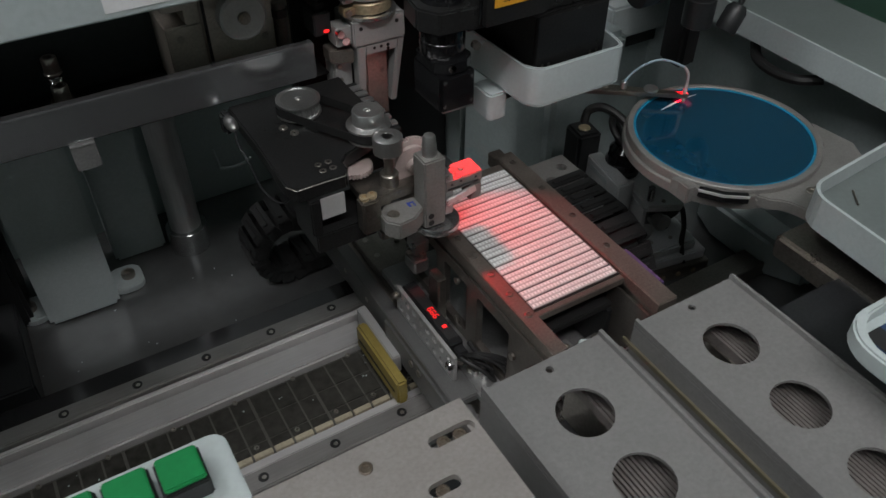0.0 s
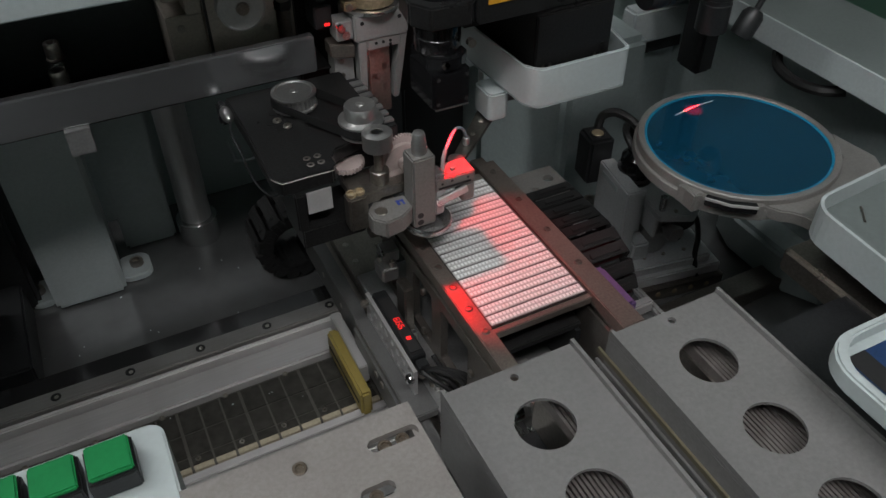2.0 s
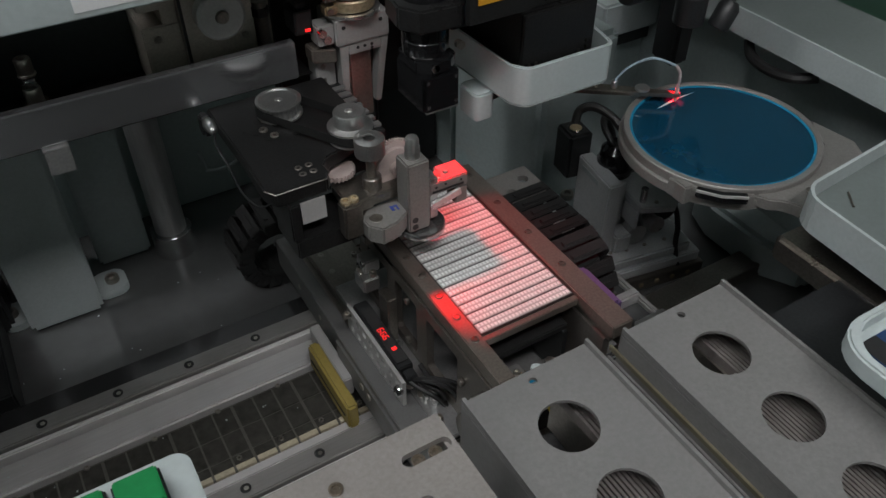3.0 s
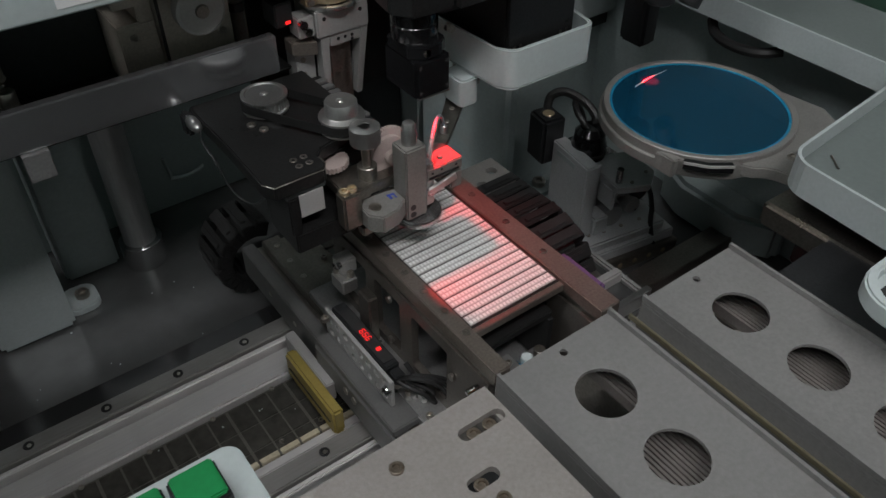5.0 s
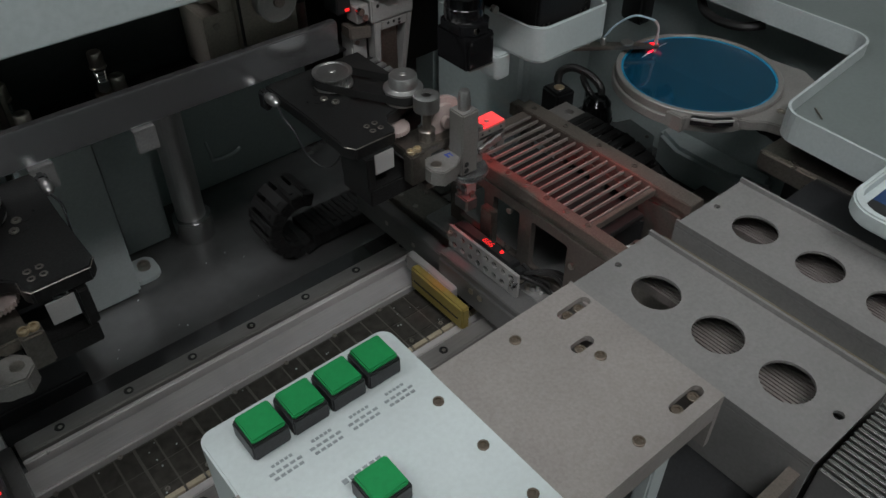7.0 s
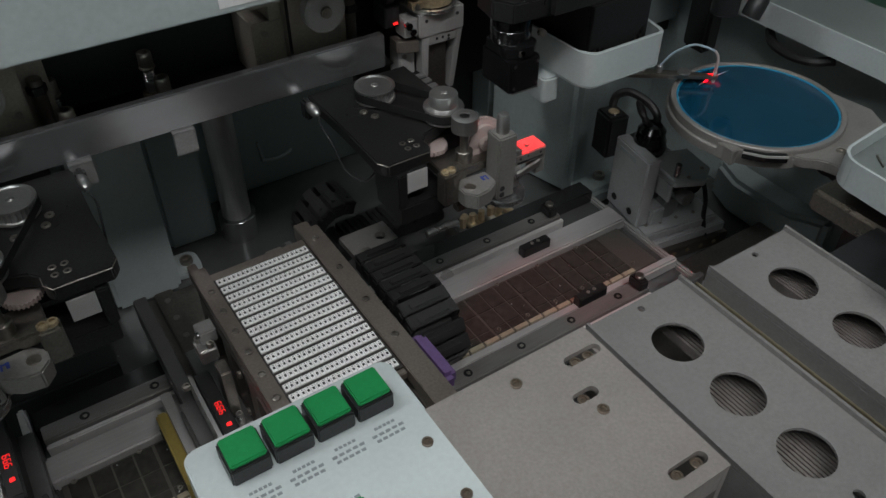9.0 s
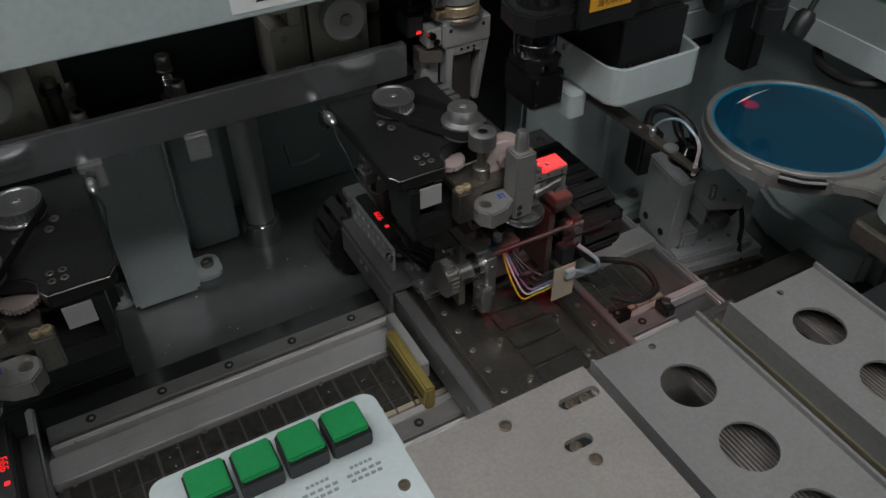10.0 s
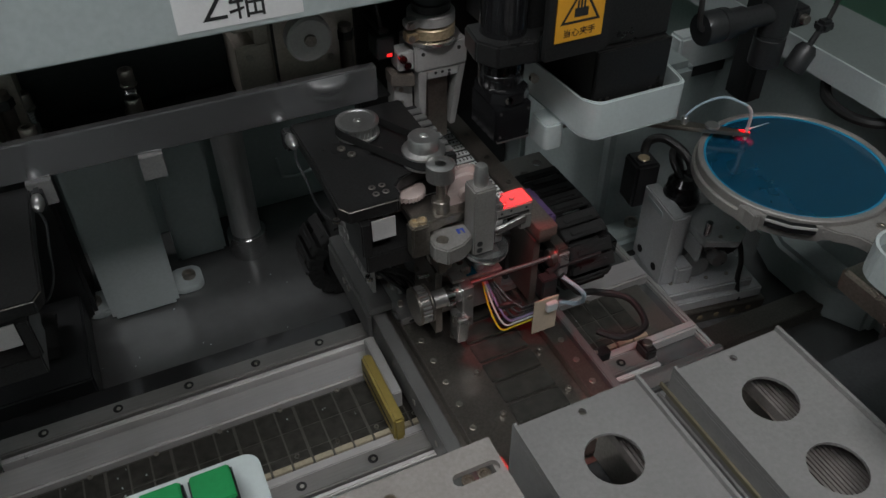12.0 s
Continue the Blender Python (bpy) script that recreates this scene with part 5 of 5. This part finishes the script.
screws(pick, [(PX, PY - 0.04, PZ + 0.002), (PX, PY - 0.07, PZ + 0.002), (PX, PY - 0.09, PZ + 0.002)], 0.0022, 0.001)
structure("arm_motor_post", rod((PX, PY, 0), 0.014, PZ + 0.0145, 0.2155, steps=32), TOOL, "dark motor post above the pick arm", "post")

# ---- front covers, plate and control panel ----
for cx0, cx1, hx, hy, pitch, far, n in ((0.090, 0.167, 0.127, -0.330, 0.0440, -0.293, 1), (0.187, 0.2605, 0.2225, -0.334, 0.0465, -0.297, 2)):
    cover = thing("vent_cover", ((cx0 + cx1) / 2, -0.40, 0.10), "grey sheet-metal cover with large round vents", "cover", "vent covers")
    holes = [(hx, hy - pitch * k, 0.0148) for k in range(3)] + [(hx + 0.001, -0.447, 0.003)]
    part("top", plate_with_holes([(cx0, -0.455), (cx1, -0.455), (cx1, far), (cx0, far)], holes + [(hx + 0.001, far - 0.0065, 0.0022)], 0.2135, 0.2155, 32), COVER, cover)
    part("side", boxes((cx0, cx0 + 0.0015, -0.455, far, 0.165, 0.2133)), COVER, cover)
    part("side", boxes((cx1 - 0.0015, cx1, -0.455, far, 0.165, 0.2133)), COVER, cover)
    part("lip", boxes((cx0, cx0 + 0.002, -0.455, far, 0.2157, 0.2190)), COVER, cover)
    part("lip", boxes((cx1 - 0.002, cx1, -0.455, far, 0.2157, 0.2190)), COVER, cover)
    for k in range(4 if n == 2 else 0):
        # olive and cover-grey ribs alternate
        part("side_rib", boxes((cx0 - 0.0016, cx0 - 0.0001, -0.452, -0.292, 0.172 + 0.0088 * k, 0.1755 + 0.0088 * k)), OLIVE if k % 2 else COVER, cover, bevel=0.0003)
    fins = thing("heat_sink", ((cx0 + cx1) / 2, -0.44, 0.16), "ribbed metal heat sink under the vents", "heat sink", "heat sinks")
    mid = cx0 + (0.053 if n == 1 else 0.044)
    part("body", boxes((cx0 + 0.004, mid, -0.45, -0.340, 0.165, 0.193)), TOOL, fins)
    part("body", boxes((mid + 0.0002, cx1 - 0.004, -0.45, -0.298, 0.165, 0.193)), TOOL, fins)
    for k in range(27):
        fx = cx0 + 0.006 + k * (cx1 - cx0 - 0.012) / 26
        part("fin", boxes((fx - 0.0008, fx + 0.0008, -0.45, -0.340 if fx < mid else -0.298, 0.1932, 0.200)), FIN, fins)
for n, mat in enumerate((WIREYELLOW, ORANGE, REDINS, PINK, PINK, WIREVIOLET)):
    wire = thing("hanging_wire", (0.158 + 0.003 * n, -0.296, 0.166), "thin coloured wire hanging behind the cover", "wire", "hanging wires")
    part("lead", tube([(0.150 + 0.003 * n, -0.302, 0.185), (0.156 + 0.003 * n, -0.298, 0.165), (0.157 + 0.003 * n, -0.296, 0.14), (0.152 + 0.003 * n, -0.297, 0.11)], 0.0012), mat, wire)
# added above the view, keeps lamp light off the left end of the stage
structure("upper_crossbar", boxes((-0.62, -0.125, -0.44, -0.27, 0.63, 0.66)), WALL, "unseen bar added to shade the left side of the stage", "frame bar", 0.004)
structure("front_shelf", boxes((-0.05, 0.62, -0.62, -0.30, 0.10, 0.164)), DARK, "dark machine front under the covers", "shelf", 0.002)

plate = thing("mounting_plate", (0.0, -0.4, 0.2485), "bead-blasted grey mounting plate with slots and screws", "plate")


def slot(cx, cy, half, r, angle):
    pts = []
    for s in (1, -1):
        for k in range(9):
            w = radians(angle - 90 + 180 * k / 8 + (0 if s > 0 else 180))
            pts.append((cx + s * half * math.cos(radians(angle)) + r * math.cos(w), cy + s * half * math.sin(radians(angle)) + r * math.sin(w)))
    return pts


part("sheet", plate_with_holes([(-0.20, -0.414), (0.063, -0.414), (0.063, -0.3155), (-0.20, -0.3155)], [slot(0.050, -0.330, 0.008, 0.0032, 0), slot(0.035, -0.350, 0.004, 0.0032, 0), slot(0.047, -0.404, 0.008, 0.0032, 0)], 0.249, 0.2525), PANEL, plate)
part("flange", boxes((0.0595, 0.063, -0.414, -0.3155, 0.214, 0.2488), (-0.03, 0.0593, -0.414, -0.4105, 0.236, 0.2488)), PANEL, plate)
screws(plate, [(0.011, -0.327, 0.2525), (0.012, -0.405, 0.2525), (0.036, -0.361, 0.2525), (0.046, -0.330, 0.2488), (0.054, -0.330, 0.2488), (0.034, -0.350, 0.2488), (0.041, -0.404, 0.2488), (0.053, -0.404, 0.2488)], 0.0030, 0.0012, TARNISH)

panel = thing("control_panel", (-0.085, -0.38, 0.2), "white control panel with green square push buttons", "control panel")
part("case", prism(bmesh.new(), rounded(-0.138, -0.033, -0.60, -0.278, 0.007), 0.16, 0.253), WHITE, panel, bevel=0.001)
screws(panel, [(-0.0425, -0.332, 0.253), (-0.0425, -0.363, 0.253), (-0.0425, -0.394, 0.253)], 0.0027, 0.0012, TARNISH)
BUTTONS = [(-0.0540, -0.2978), (-0.0742, -0.2978), (-0.0944, -0.2978), (-0.1146, -0.2978), (-0.0910, -0.3545)]
for bx0, by0 in BUTTONS:
    button = part("button_base", boxes((bx0 - 0.0092, bx0 + 0.0092, by0 - 0.0092, by0 + 0.0092, 0.2532, 0.2632)), DARK, panel, "black button socket", 0.0008)
    part("button_lens", boxes((bx0 - 0.0082, bx0 + 0.0082, by0 - 0.0082, by0 + 0.0082, 0.2634, 0.2660)), GREEN, button, "green button lens", 0.0007)
    for line, w in ((0.0155, 0.0052), (0.0190, 0.0080), (0.0220, 0.0072)) if by0 > -0.33 else ():
        for k in range(5):
            lx0 = bx0 - w + k * w * 0.42
            part("printed_bar", boxes((lx0, lx0 + w * 0.30, by0 - line - 0.0007, by0 - line + 0.0007, 0.2531, 0.2533)), GREYINK, panel)
for k in range(6):
    part("printed_bar", boxes((-0.1005 + k * 0.0035, -0.098 + k * 0.0035, -0.3405, -0.338, 0.2531, 0.2533)), GREYINK, panel)

# ---- white trays at the side ----
def rim_tray(name, outline, z, hgt, label, mat, fill):
    ob = thing(name, (outline[0][0], outline[0][1], z), label, "tray")
    cx, cy = sum(p[0] for p in outline) / len(outline), sum(p[1] for p in outline) / len(outline)
    inner = []
    for x, y in outline:
        d = math.hypot(x - cx, y - cy)
        inner.append((x + (cx - x) / d * 0.006, y + (cy - y) / d * 0.006))
    part("tray_floor", prism(bmesh.new(), inner, z, z + 0.0018), mat, ob, "flat tray floor")
    bm = bmesh.new()
    rings = [[bm.verts.new((x, y, zz)) for x, y in pts] for pts, zz in ((inner, z - 0.004), (outline, z - 0.002), (outline, z + hgt - 0.001), (inner, z + hgt), (inner, z + 0.002))]
    for a, b in zip(rings, rings[1:]):
        for k in range(len(outline)):
            bm.faces.new((a[k], a[(k + 1) % len(outline)], b[(k + 1) % len(outline)], b[k]))
    bmesh.ops.recalc_face_normals(bm, faces=bm.faces)
    part("rim", bm, mat, ob, "rounded raised rim", 0.0012)
    return ob


corner = [(0.545 - 0.02 + 0.02 * math.sin(radians(a)), -0.2455 + 0.02 - 0.02 * math.cos(radians(a))) for a in range(0, 91, 15)]
outer_corner = [(0.372 + 0.02 - 0.02 * math.sin(radians(a)), -0.260 - 0.005 + 0.02 * math.cos(radians(a)) - 0.012) for a in range(0, 91, 15)]
side_outline = [(0.352, -0.62), (0.66, -0.62), (0.66, 0.30), (0.545, 0.30)] + list(reversed(corner)) + outer_corner
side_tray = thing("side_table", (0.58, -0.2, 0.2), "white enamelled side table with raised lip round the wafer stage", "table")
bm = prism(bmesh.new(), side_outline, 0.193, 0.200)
# top wears the paint with the shade mixed in
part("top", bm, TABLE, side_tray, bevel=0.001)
for (x0, y0), (x1, y1) in zip(side_outline[3:], side_outline[4:] + side_outline[:1]):
    if math.hypot(x1 - x0, y1 - y0) > 1e-4:
        w = math.atan2(y1 - y0, x1 - x0)
        nx, ny = -math.sin(w) * 0.0012, math.cos(w) * 0.0012
        lip = prism(bmesh.new(), [(x0 - nx, y0 - ny), (x1 - nx, y1 - ny), (x1 + nx, y1 + ny), (x0 + nx, y0 + ny)], 0.188, 0.2125)
        part("lip", lip, PAINT, side_tray)
pin = thing("steel_pin", (0.40, -0.27, 0.2), "short dark pin lying on the side table", "pin")
part("shaft", tube([(0.402, -0.280, 0.2012), (0.412, -0.268, 0.2012)], 0.0008), TOOL, pin)
for row in ((0.605, 0.655, -0.60, 0.28, -0.9, 0.192),):
    structure("table_cabinet", boxes(row), WALL, "painted cabinet under the side table", "cabinet", 0.004)
handle = thing("table_handle", (0.53, -0.12, 0.17), "curved black handle under the side table", "handle")
part("grip", tube([(0.560, -0.050, 0.178), (0.547, -0.066, 0.174), (0.543, -0.090, 0.172), (0.547, -0.114, 0.174), (0.560, -0.130, 0.178)], 0.005), RUBBER, handle)
card_tray = rim_tray("card_tray", rounded(0.246, 0.50, -0.60, -0.368, 0.022), 0.240, 0.010, "white tray that holds a printed card", WHITE, None)
card = thing("printed_card", (0.39, -0.44, 0.2422), "dark blue printed card with yellow and red stripes", "card")
part("sheet", boxes((0.258, 0.48, -0.58, -0.378, 0.2424, 0.2432)), material("dark_blue_print", (0.02, 0.05, 0.13), 0.4), card)
part("border", boxes((0.258, 0.270, -0.58, -0.378, 0.2434, 0.2436)), INK, card)
part("stripe", boxes((0.2745, 0.288, -0.58, -0.392, 0.2434, 0.2437)), material("yellow_print", (0.5, 0.36, 0.02), 0.4), card)
part("stripe", boxes((0.270, 0.2743, -0.58, -0.392, 0.2434, 0.2437)), material("red_print", (0.5, 0.06, 0.02), 0.4), card)
gripper = thing("black_actuator", (0.47, -0.26, -0.06), "black boxy actuator with a thick bent hose", "actuator")
part("stand", boxes((0.462, 0.492, -0.285, -0.25, 0.0002, 0.055)), DARK, gripper, bevel=0.002)
part("housing", prism(bmesh.new(), [(0.452, -0.300), (0.505, -0.300), (0.512, -0.290), (0.512, -0.235), (0.470, -0.228), (0.445, -0.262)], 0.0555, 0.110), DARK, gripper, bevel=0.003)
part("cap", prism(bmesh.new(), [(0.458, -0.294), (0.500, -0.294), (0.504, -0.288), (0.504, -0.244), (0.472, -0.238), (0.454, -0.264)], 0.1103, 0.117), BLACK, gripper, bevel=0.0015)
part("hose", tube([(0.466, -0.236, 0.085), (0.462, -0.212, 0.094), (0.472, -0.196, 0.096), (0.492, -0.190, 0.090), (0.512, -0.196, 0.080)], 0.011, 12), RUBBER, gripper, "thick black bent hose")
for k, (hx_, hy_, hz_) in enumerate(((0.463, -0.214, 0.0935), (0.492, -0.190, 0.090))):
    part("hose_clip", rod((hx_, hy_, hz_ - 0.008), 0.0128, 0, 0.016, "z", 20), BLACK, gripper)
part("small_lever", boxes((0.430, 0.4615, -0.286, -0.276, 0.006, 0.016)), DARK, gripper, bevel=0.001)
for data in {piece.data for piece in gripper.children}:
    data.transform(Matrix.Translation((0, 0, -0.035)))
gripper.location = (0.540, -0.225, -0.025)
strut = thing("plate_strut", (0.03, -0.42, 0.1), "pale painted strut under the mounting plate", "strut")
part("bar", boxes((0.018, 0.030, -0.413, -0.405, 0.10, 0.2355)), PAINT, strut, bevel=0.001)
comb = thing("ribbed_guide", (0.11, -0.48, 0.15), "ribbed grey metal guide at the cover end", "guide")
for k in range(16):
    part("rib", boxes((0.1 + k * 0.0042, 0.1022 + k * 0.0042, -0.50, -0.456, 0.165, 0.205)), BRIGHT, comb, bevel=0.0006)
ledge = thing("wall_bracket", (0.128, 0.298, -0.022), "thin pale bent bracket on the back wall", "bracket")
part("bar", tube([(0.108, 0.297, -0.020), (0.125, 0.296, -0.023), (0.140, 0.296, -0.021), (0.148, 0.297, -0.018)], 0.0022), PAINT, ledge)
part("stem", tube([(0.109, 0.297, -0.018), (0.107, 0.297, -0.004), (0.105, 0.297, 0.008)], 0.0018), PAINT, ledge)
structure("ribbed_skirt", boxes((-0.02, 0.094, -0.452, -0.4455, 0.165, 0.205)), BROWN, "dark ribbed skirt below the covers", "skirt")


def chain(name, points, width, label):
    """A cable chain: dark links along a path of (x, y, z), each with side plates and a bridge."""
    ob = thing(name, points[0], label, "cable chain", "cable chains")
    pts = [Vector(p) for p in points]
    lengths = [(b - a).length for a, b in zip(pts, pts[1:])]
    total, step = sum(lengths), 0.0135
    for k in range(int(total / step)):
        s = step * (k + 0.5)
        for a, b, d in zip(pts, pts[1:], lengths):
            if s <= d:
                break
            s -= d
        way = (b - a).normalized()
        m = Matrix.Translation(a + way * s) @ way.to_track_quat("X", "Z").to_matrix().to_4x4()
        bm = bmesh.new()
        for side in (-1, 1):
            bmesh.ops.create_cube(bm, size=1, matrix=m @ Matrix.Translation((0, side * width / 2, 0)) @ Matrix.Diagonal((0.0125, 0.004, 0.016, 1)))
        for up in (-1, 1):
            bmesh.ops.create_cube(bm, size=1, matrix=m @ Matrix.Translation((0, 0, up * 0.0072)) @ Matrix.Diagonal((0.0118, width, 0.002, 1)))
        for up in (-1, 1):
            bmesh.ops.create_cube(bm, size=1, matrix=m @ Matrix.Translation((0.001, 0, up * 0.0088)) @ Matrix.Diagonal((0.0055, width * 0.72, 0.0022, 1)))
        for side in (-1, 1):
            bmesh.ops.create_cube(bm, size=1, matrix=m @ Matrix.Translation((0.003, side * (width / 2 + 0.0024), 0)) @ Matrix.Diagonal((0.0075, 0.0016, 0.011, 1)))
        part("link", bm, RUBBER, ob, bevel=0.0008)
    return ob


def arc(c, r, a0, a1, plane, n=10):
    out = []
    for k in range(n + 1):
        w = radians(a0 + (a1 - a0) * k / n)
        u, v = r * math.cos(w), r * math.sin(w)
        out.append((c[0] + u, c[1], c[2] + v) if plane == "xz" else (c[0], c[1] + u, c[2] + v))
    return out


chain_back = chain("cable_chain", arc((0.125, 0.135, -0.016), 0.034, 60, 300, "xz") + [(0.26, 0.135, -0.046)], 0.045, "black plastic cable chain curled on the base plate")
# black block added for the chain's lower mass and its shadow
structure("chain_tray", boxes((-0.42, -0.138, 0.062, 0.184, -0.0598, -0.018)), DARK, "black block for more chain and the shadow under it", "tray", 0.002)
chain_left = chain("cable_chain", arc((-0.195, 0.118, 0.032), 0.038, 60, 300, "xz") + [(-0.150, 0.118, -0.006)], 0.045, "black plastic cable chain curled on a black block")
chain_side = chain("cable_chain", [(0.340, -0.050, 0.098), (0.340, -0.118, 0.098), (0.340, -0.142, 0.090), (0.340, -0.155, 0.070), (0.340, -0.147, 0.050), (0.340, -0.120, 0.040), (0.340, -0.040, 0.039)], 0.040, "bulky black plastic cable chain beside the work holder")
end_plate = plate_with_holes([(0.318, -0.062), (0.362, -0.062), (0.362, -0.022), (0.318, -0.022)], [(0.330, -0.050, 0.0050), (0.350, -0.038, 0.0050)], 0.0985, 0.104)
part("end_plate", end_plate, CAST, chain_side, "grey end plate with two holes")

# ---- dust on the base plate and the stage ----
random.seed(5)
dust = bmesh.new()
for k in range(90):
    x, y = random.uniform(-0.3, 0.4), random.uniform(0.04, 0.19)
    z, size = -0.0598, random.uniform(0.0004, 0.0009)
    if k % 3 == 0:
        x, y, z = random.uniform(-0.2, 0.3), random.uniform(-0.045, -0.02), -0.0078
    if k % 3 == 1:
        x, y, z = random.uniform(-0.2, 0.3), random.uniform(-0.105, -0.052), -0.0126
    bmesh.ops.create_icosphere(dust, subdivisions=1, radius=size, matrix=Matrix.Translation((x, y, z)) @ Matrix.Rotation(k, 4, "Z") @ Matrix.Diagonal((random.uniform(0.7, 1.8), 1, 0.5, 1)))
tagged(part("dust", dust, WHITE), "pale dust specks scattered on the dark base plate", "dust", "", "stuff")


# ---- everything that moves ----
amp_b = copy_thing(amp, pose(0.165 - 0.40, -0.115 + 0.035, 0.047))
DRIVE = [(0.0, -0.004, -0.002), (0.5, -0.013, -0.002), (1.0, -0.017, -0.002), (1.5, -0.021, -0.002), (2.0, -0.026, -0.002), (2.5, -0.030, -0.002), (3.0, -0.036, -0.002), (3.2, -0.038, -0.002), (4.8, -0.049, -0.002), (5.5, -0.054, -0.002),
         (5.75, -0.054, -0.002), (5.95, 0.022, -0.002), (6.1, 0.025, -0.002), (7.0, 0.025, -0.002), (7.1, 0.010, -0.002), (7.2, -0.034, -0.002), (7.6, -0.235, -0.002), (7.8, -0.258, -0.002), (9.15, -0.258, -0.002), (9.3, -0.257, 0.062),
         (9.4, -0.252, 0.130), (9.5, -0.228, 0.1425), (9.6, -0.169, 0.151), (9.7, -0.105, 0.155), (9.8, -0.058, 0.156), (9.9, -0.054, 0.156), (11.0, -0.049, 0.156), (12.0, -0.043, 0.157)]
PUSH_OUT = [(0.0, 0.0, 0.0), (6.1, 0.0, 0.0), (6.2, -0.010, 0.0), (6.3, -0.014, 0.0), (6.5, -0.016, 0.0), (6.6, -0.055, 0.0), (6.7, -0.105, 0.0), (6.8, -0.165, 0.0), (6.9, -0.22, -0.01), (7.2, -0.26, -0.06), (12.0, -0.26, -0.06)]


def between(rows, t):
    for a, b in zip(rows, rows[1:]):
        if a[0] <= t <= b[0]:
            u = (t - a[0]) / (b[0] - a[0])
            return [p + (q - p) * u for p, q in zip(a[1:], b[1:])]
    return rows[-1][1:]


def shifted(ob, rows):
    at = BASE[ob.name]
    walk(ob, [(t, pose(at.x + dx, at.y + dy, at.z + dz)) for t, dx, dy, dz in rows])


def swing_rows():
    """The pick arm goes to and fro between wafer and work place, waits at the wafer while the panel is changed."""
    rows, period, turn, back = [], 0.2325, 51.0, -47.0
    for first, last in ((0.0, 3.9), (4.16, 5.7)):
        t = first
        while t < last:
            rows += [(max(t - 0.035, 0), turn), (t + 0.035, turn), (t + period / 2 - 0.03, back), (t + period / 2 + 0.03, back)]
            t += period
    rows += [(5.79, turn), (9.2, turn), (9.3, 0), (10.02, 0), (10.08, back), (10.1, back)]
    t, period = 10.19, 0.2285
    while t < 12.0:
        rows += [(t - 0.035, turn), (t + 0.035, turn), (t + period / 2 - 0.03, back), (t + period / 2 + 0.03, back)]
        t += period
    rows = [r for r in rows if r[0] < 11.95] + [(11.98, turn), (12.0, turn)]
    clean = []
    for t, w in rows:
        if not clean or frame(t) > frame(clean[-1][0]):
            clean.append((t, w))
    return clean


def motions():
    shifted(slide_x, [(t, dx, 0, 0) for t, dx, dy in DRIVE])
    for ob in (holder, amp):
        shifted(ob, [(t, dx, dy, 0) for t, dx, dy in DRIVE])
    shifted(chain_side, [(t, dx, dy / 2, 0) for t, dx, dy in DRIVE])
    times = sorted({r[0] for r in DRIVE} | {r[0] for r in PUSH_OUT})
    rows = []
    for t in times:
        dx, dy = between(DRIVE, min(t, 7.0))
        py, pz = between(PUSH_OUT, t)
        rows.append((t, dx, dy + py, pz))
    shifted(strip_a, rows)
    at = BASE[strip_a.name]
    feed = [(t, dx, dy) for t, dx, dy in DRIVE if t >= 8.7 or t > 9]
    second = [(0.0, -0.258, -0.24), (8.0, -0.258, -0.24), (8.6, -0.258, -0.002)] + feed
    walk(strip_b, [(t, pose(at.x + dx, at.y + dy, at.z)) for t, dx, dy in second])
    for ob in (wafer, table, sliver):
        shifted(ob, [(0.0, 0.001, 0.001, 0), (1.5, 0.005, 0.001, 0), (3.2, 0.006, 0, 0), (5.5, 0.006, 0.001, 0), (7.2, 0.008, 0.002, 0), (9.5, 0.014, 0.007, 0), (12.0, 0.0205, 0.010, 0)])
    hub = BASE[pick.name]
    walk(pick, [(t, pose(hub.x, hub.y, hub.z, 0, 0, w)) for t, w in swing_rows()])


motions()
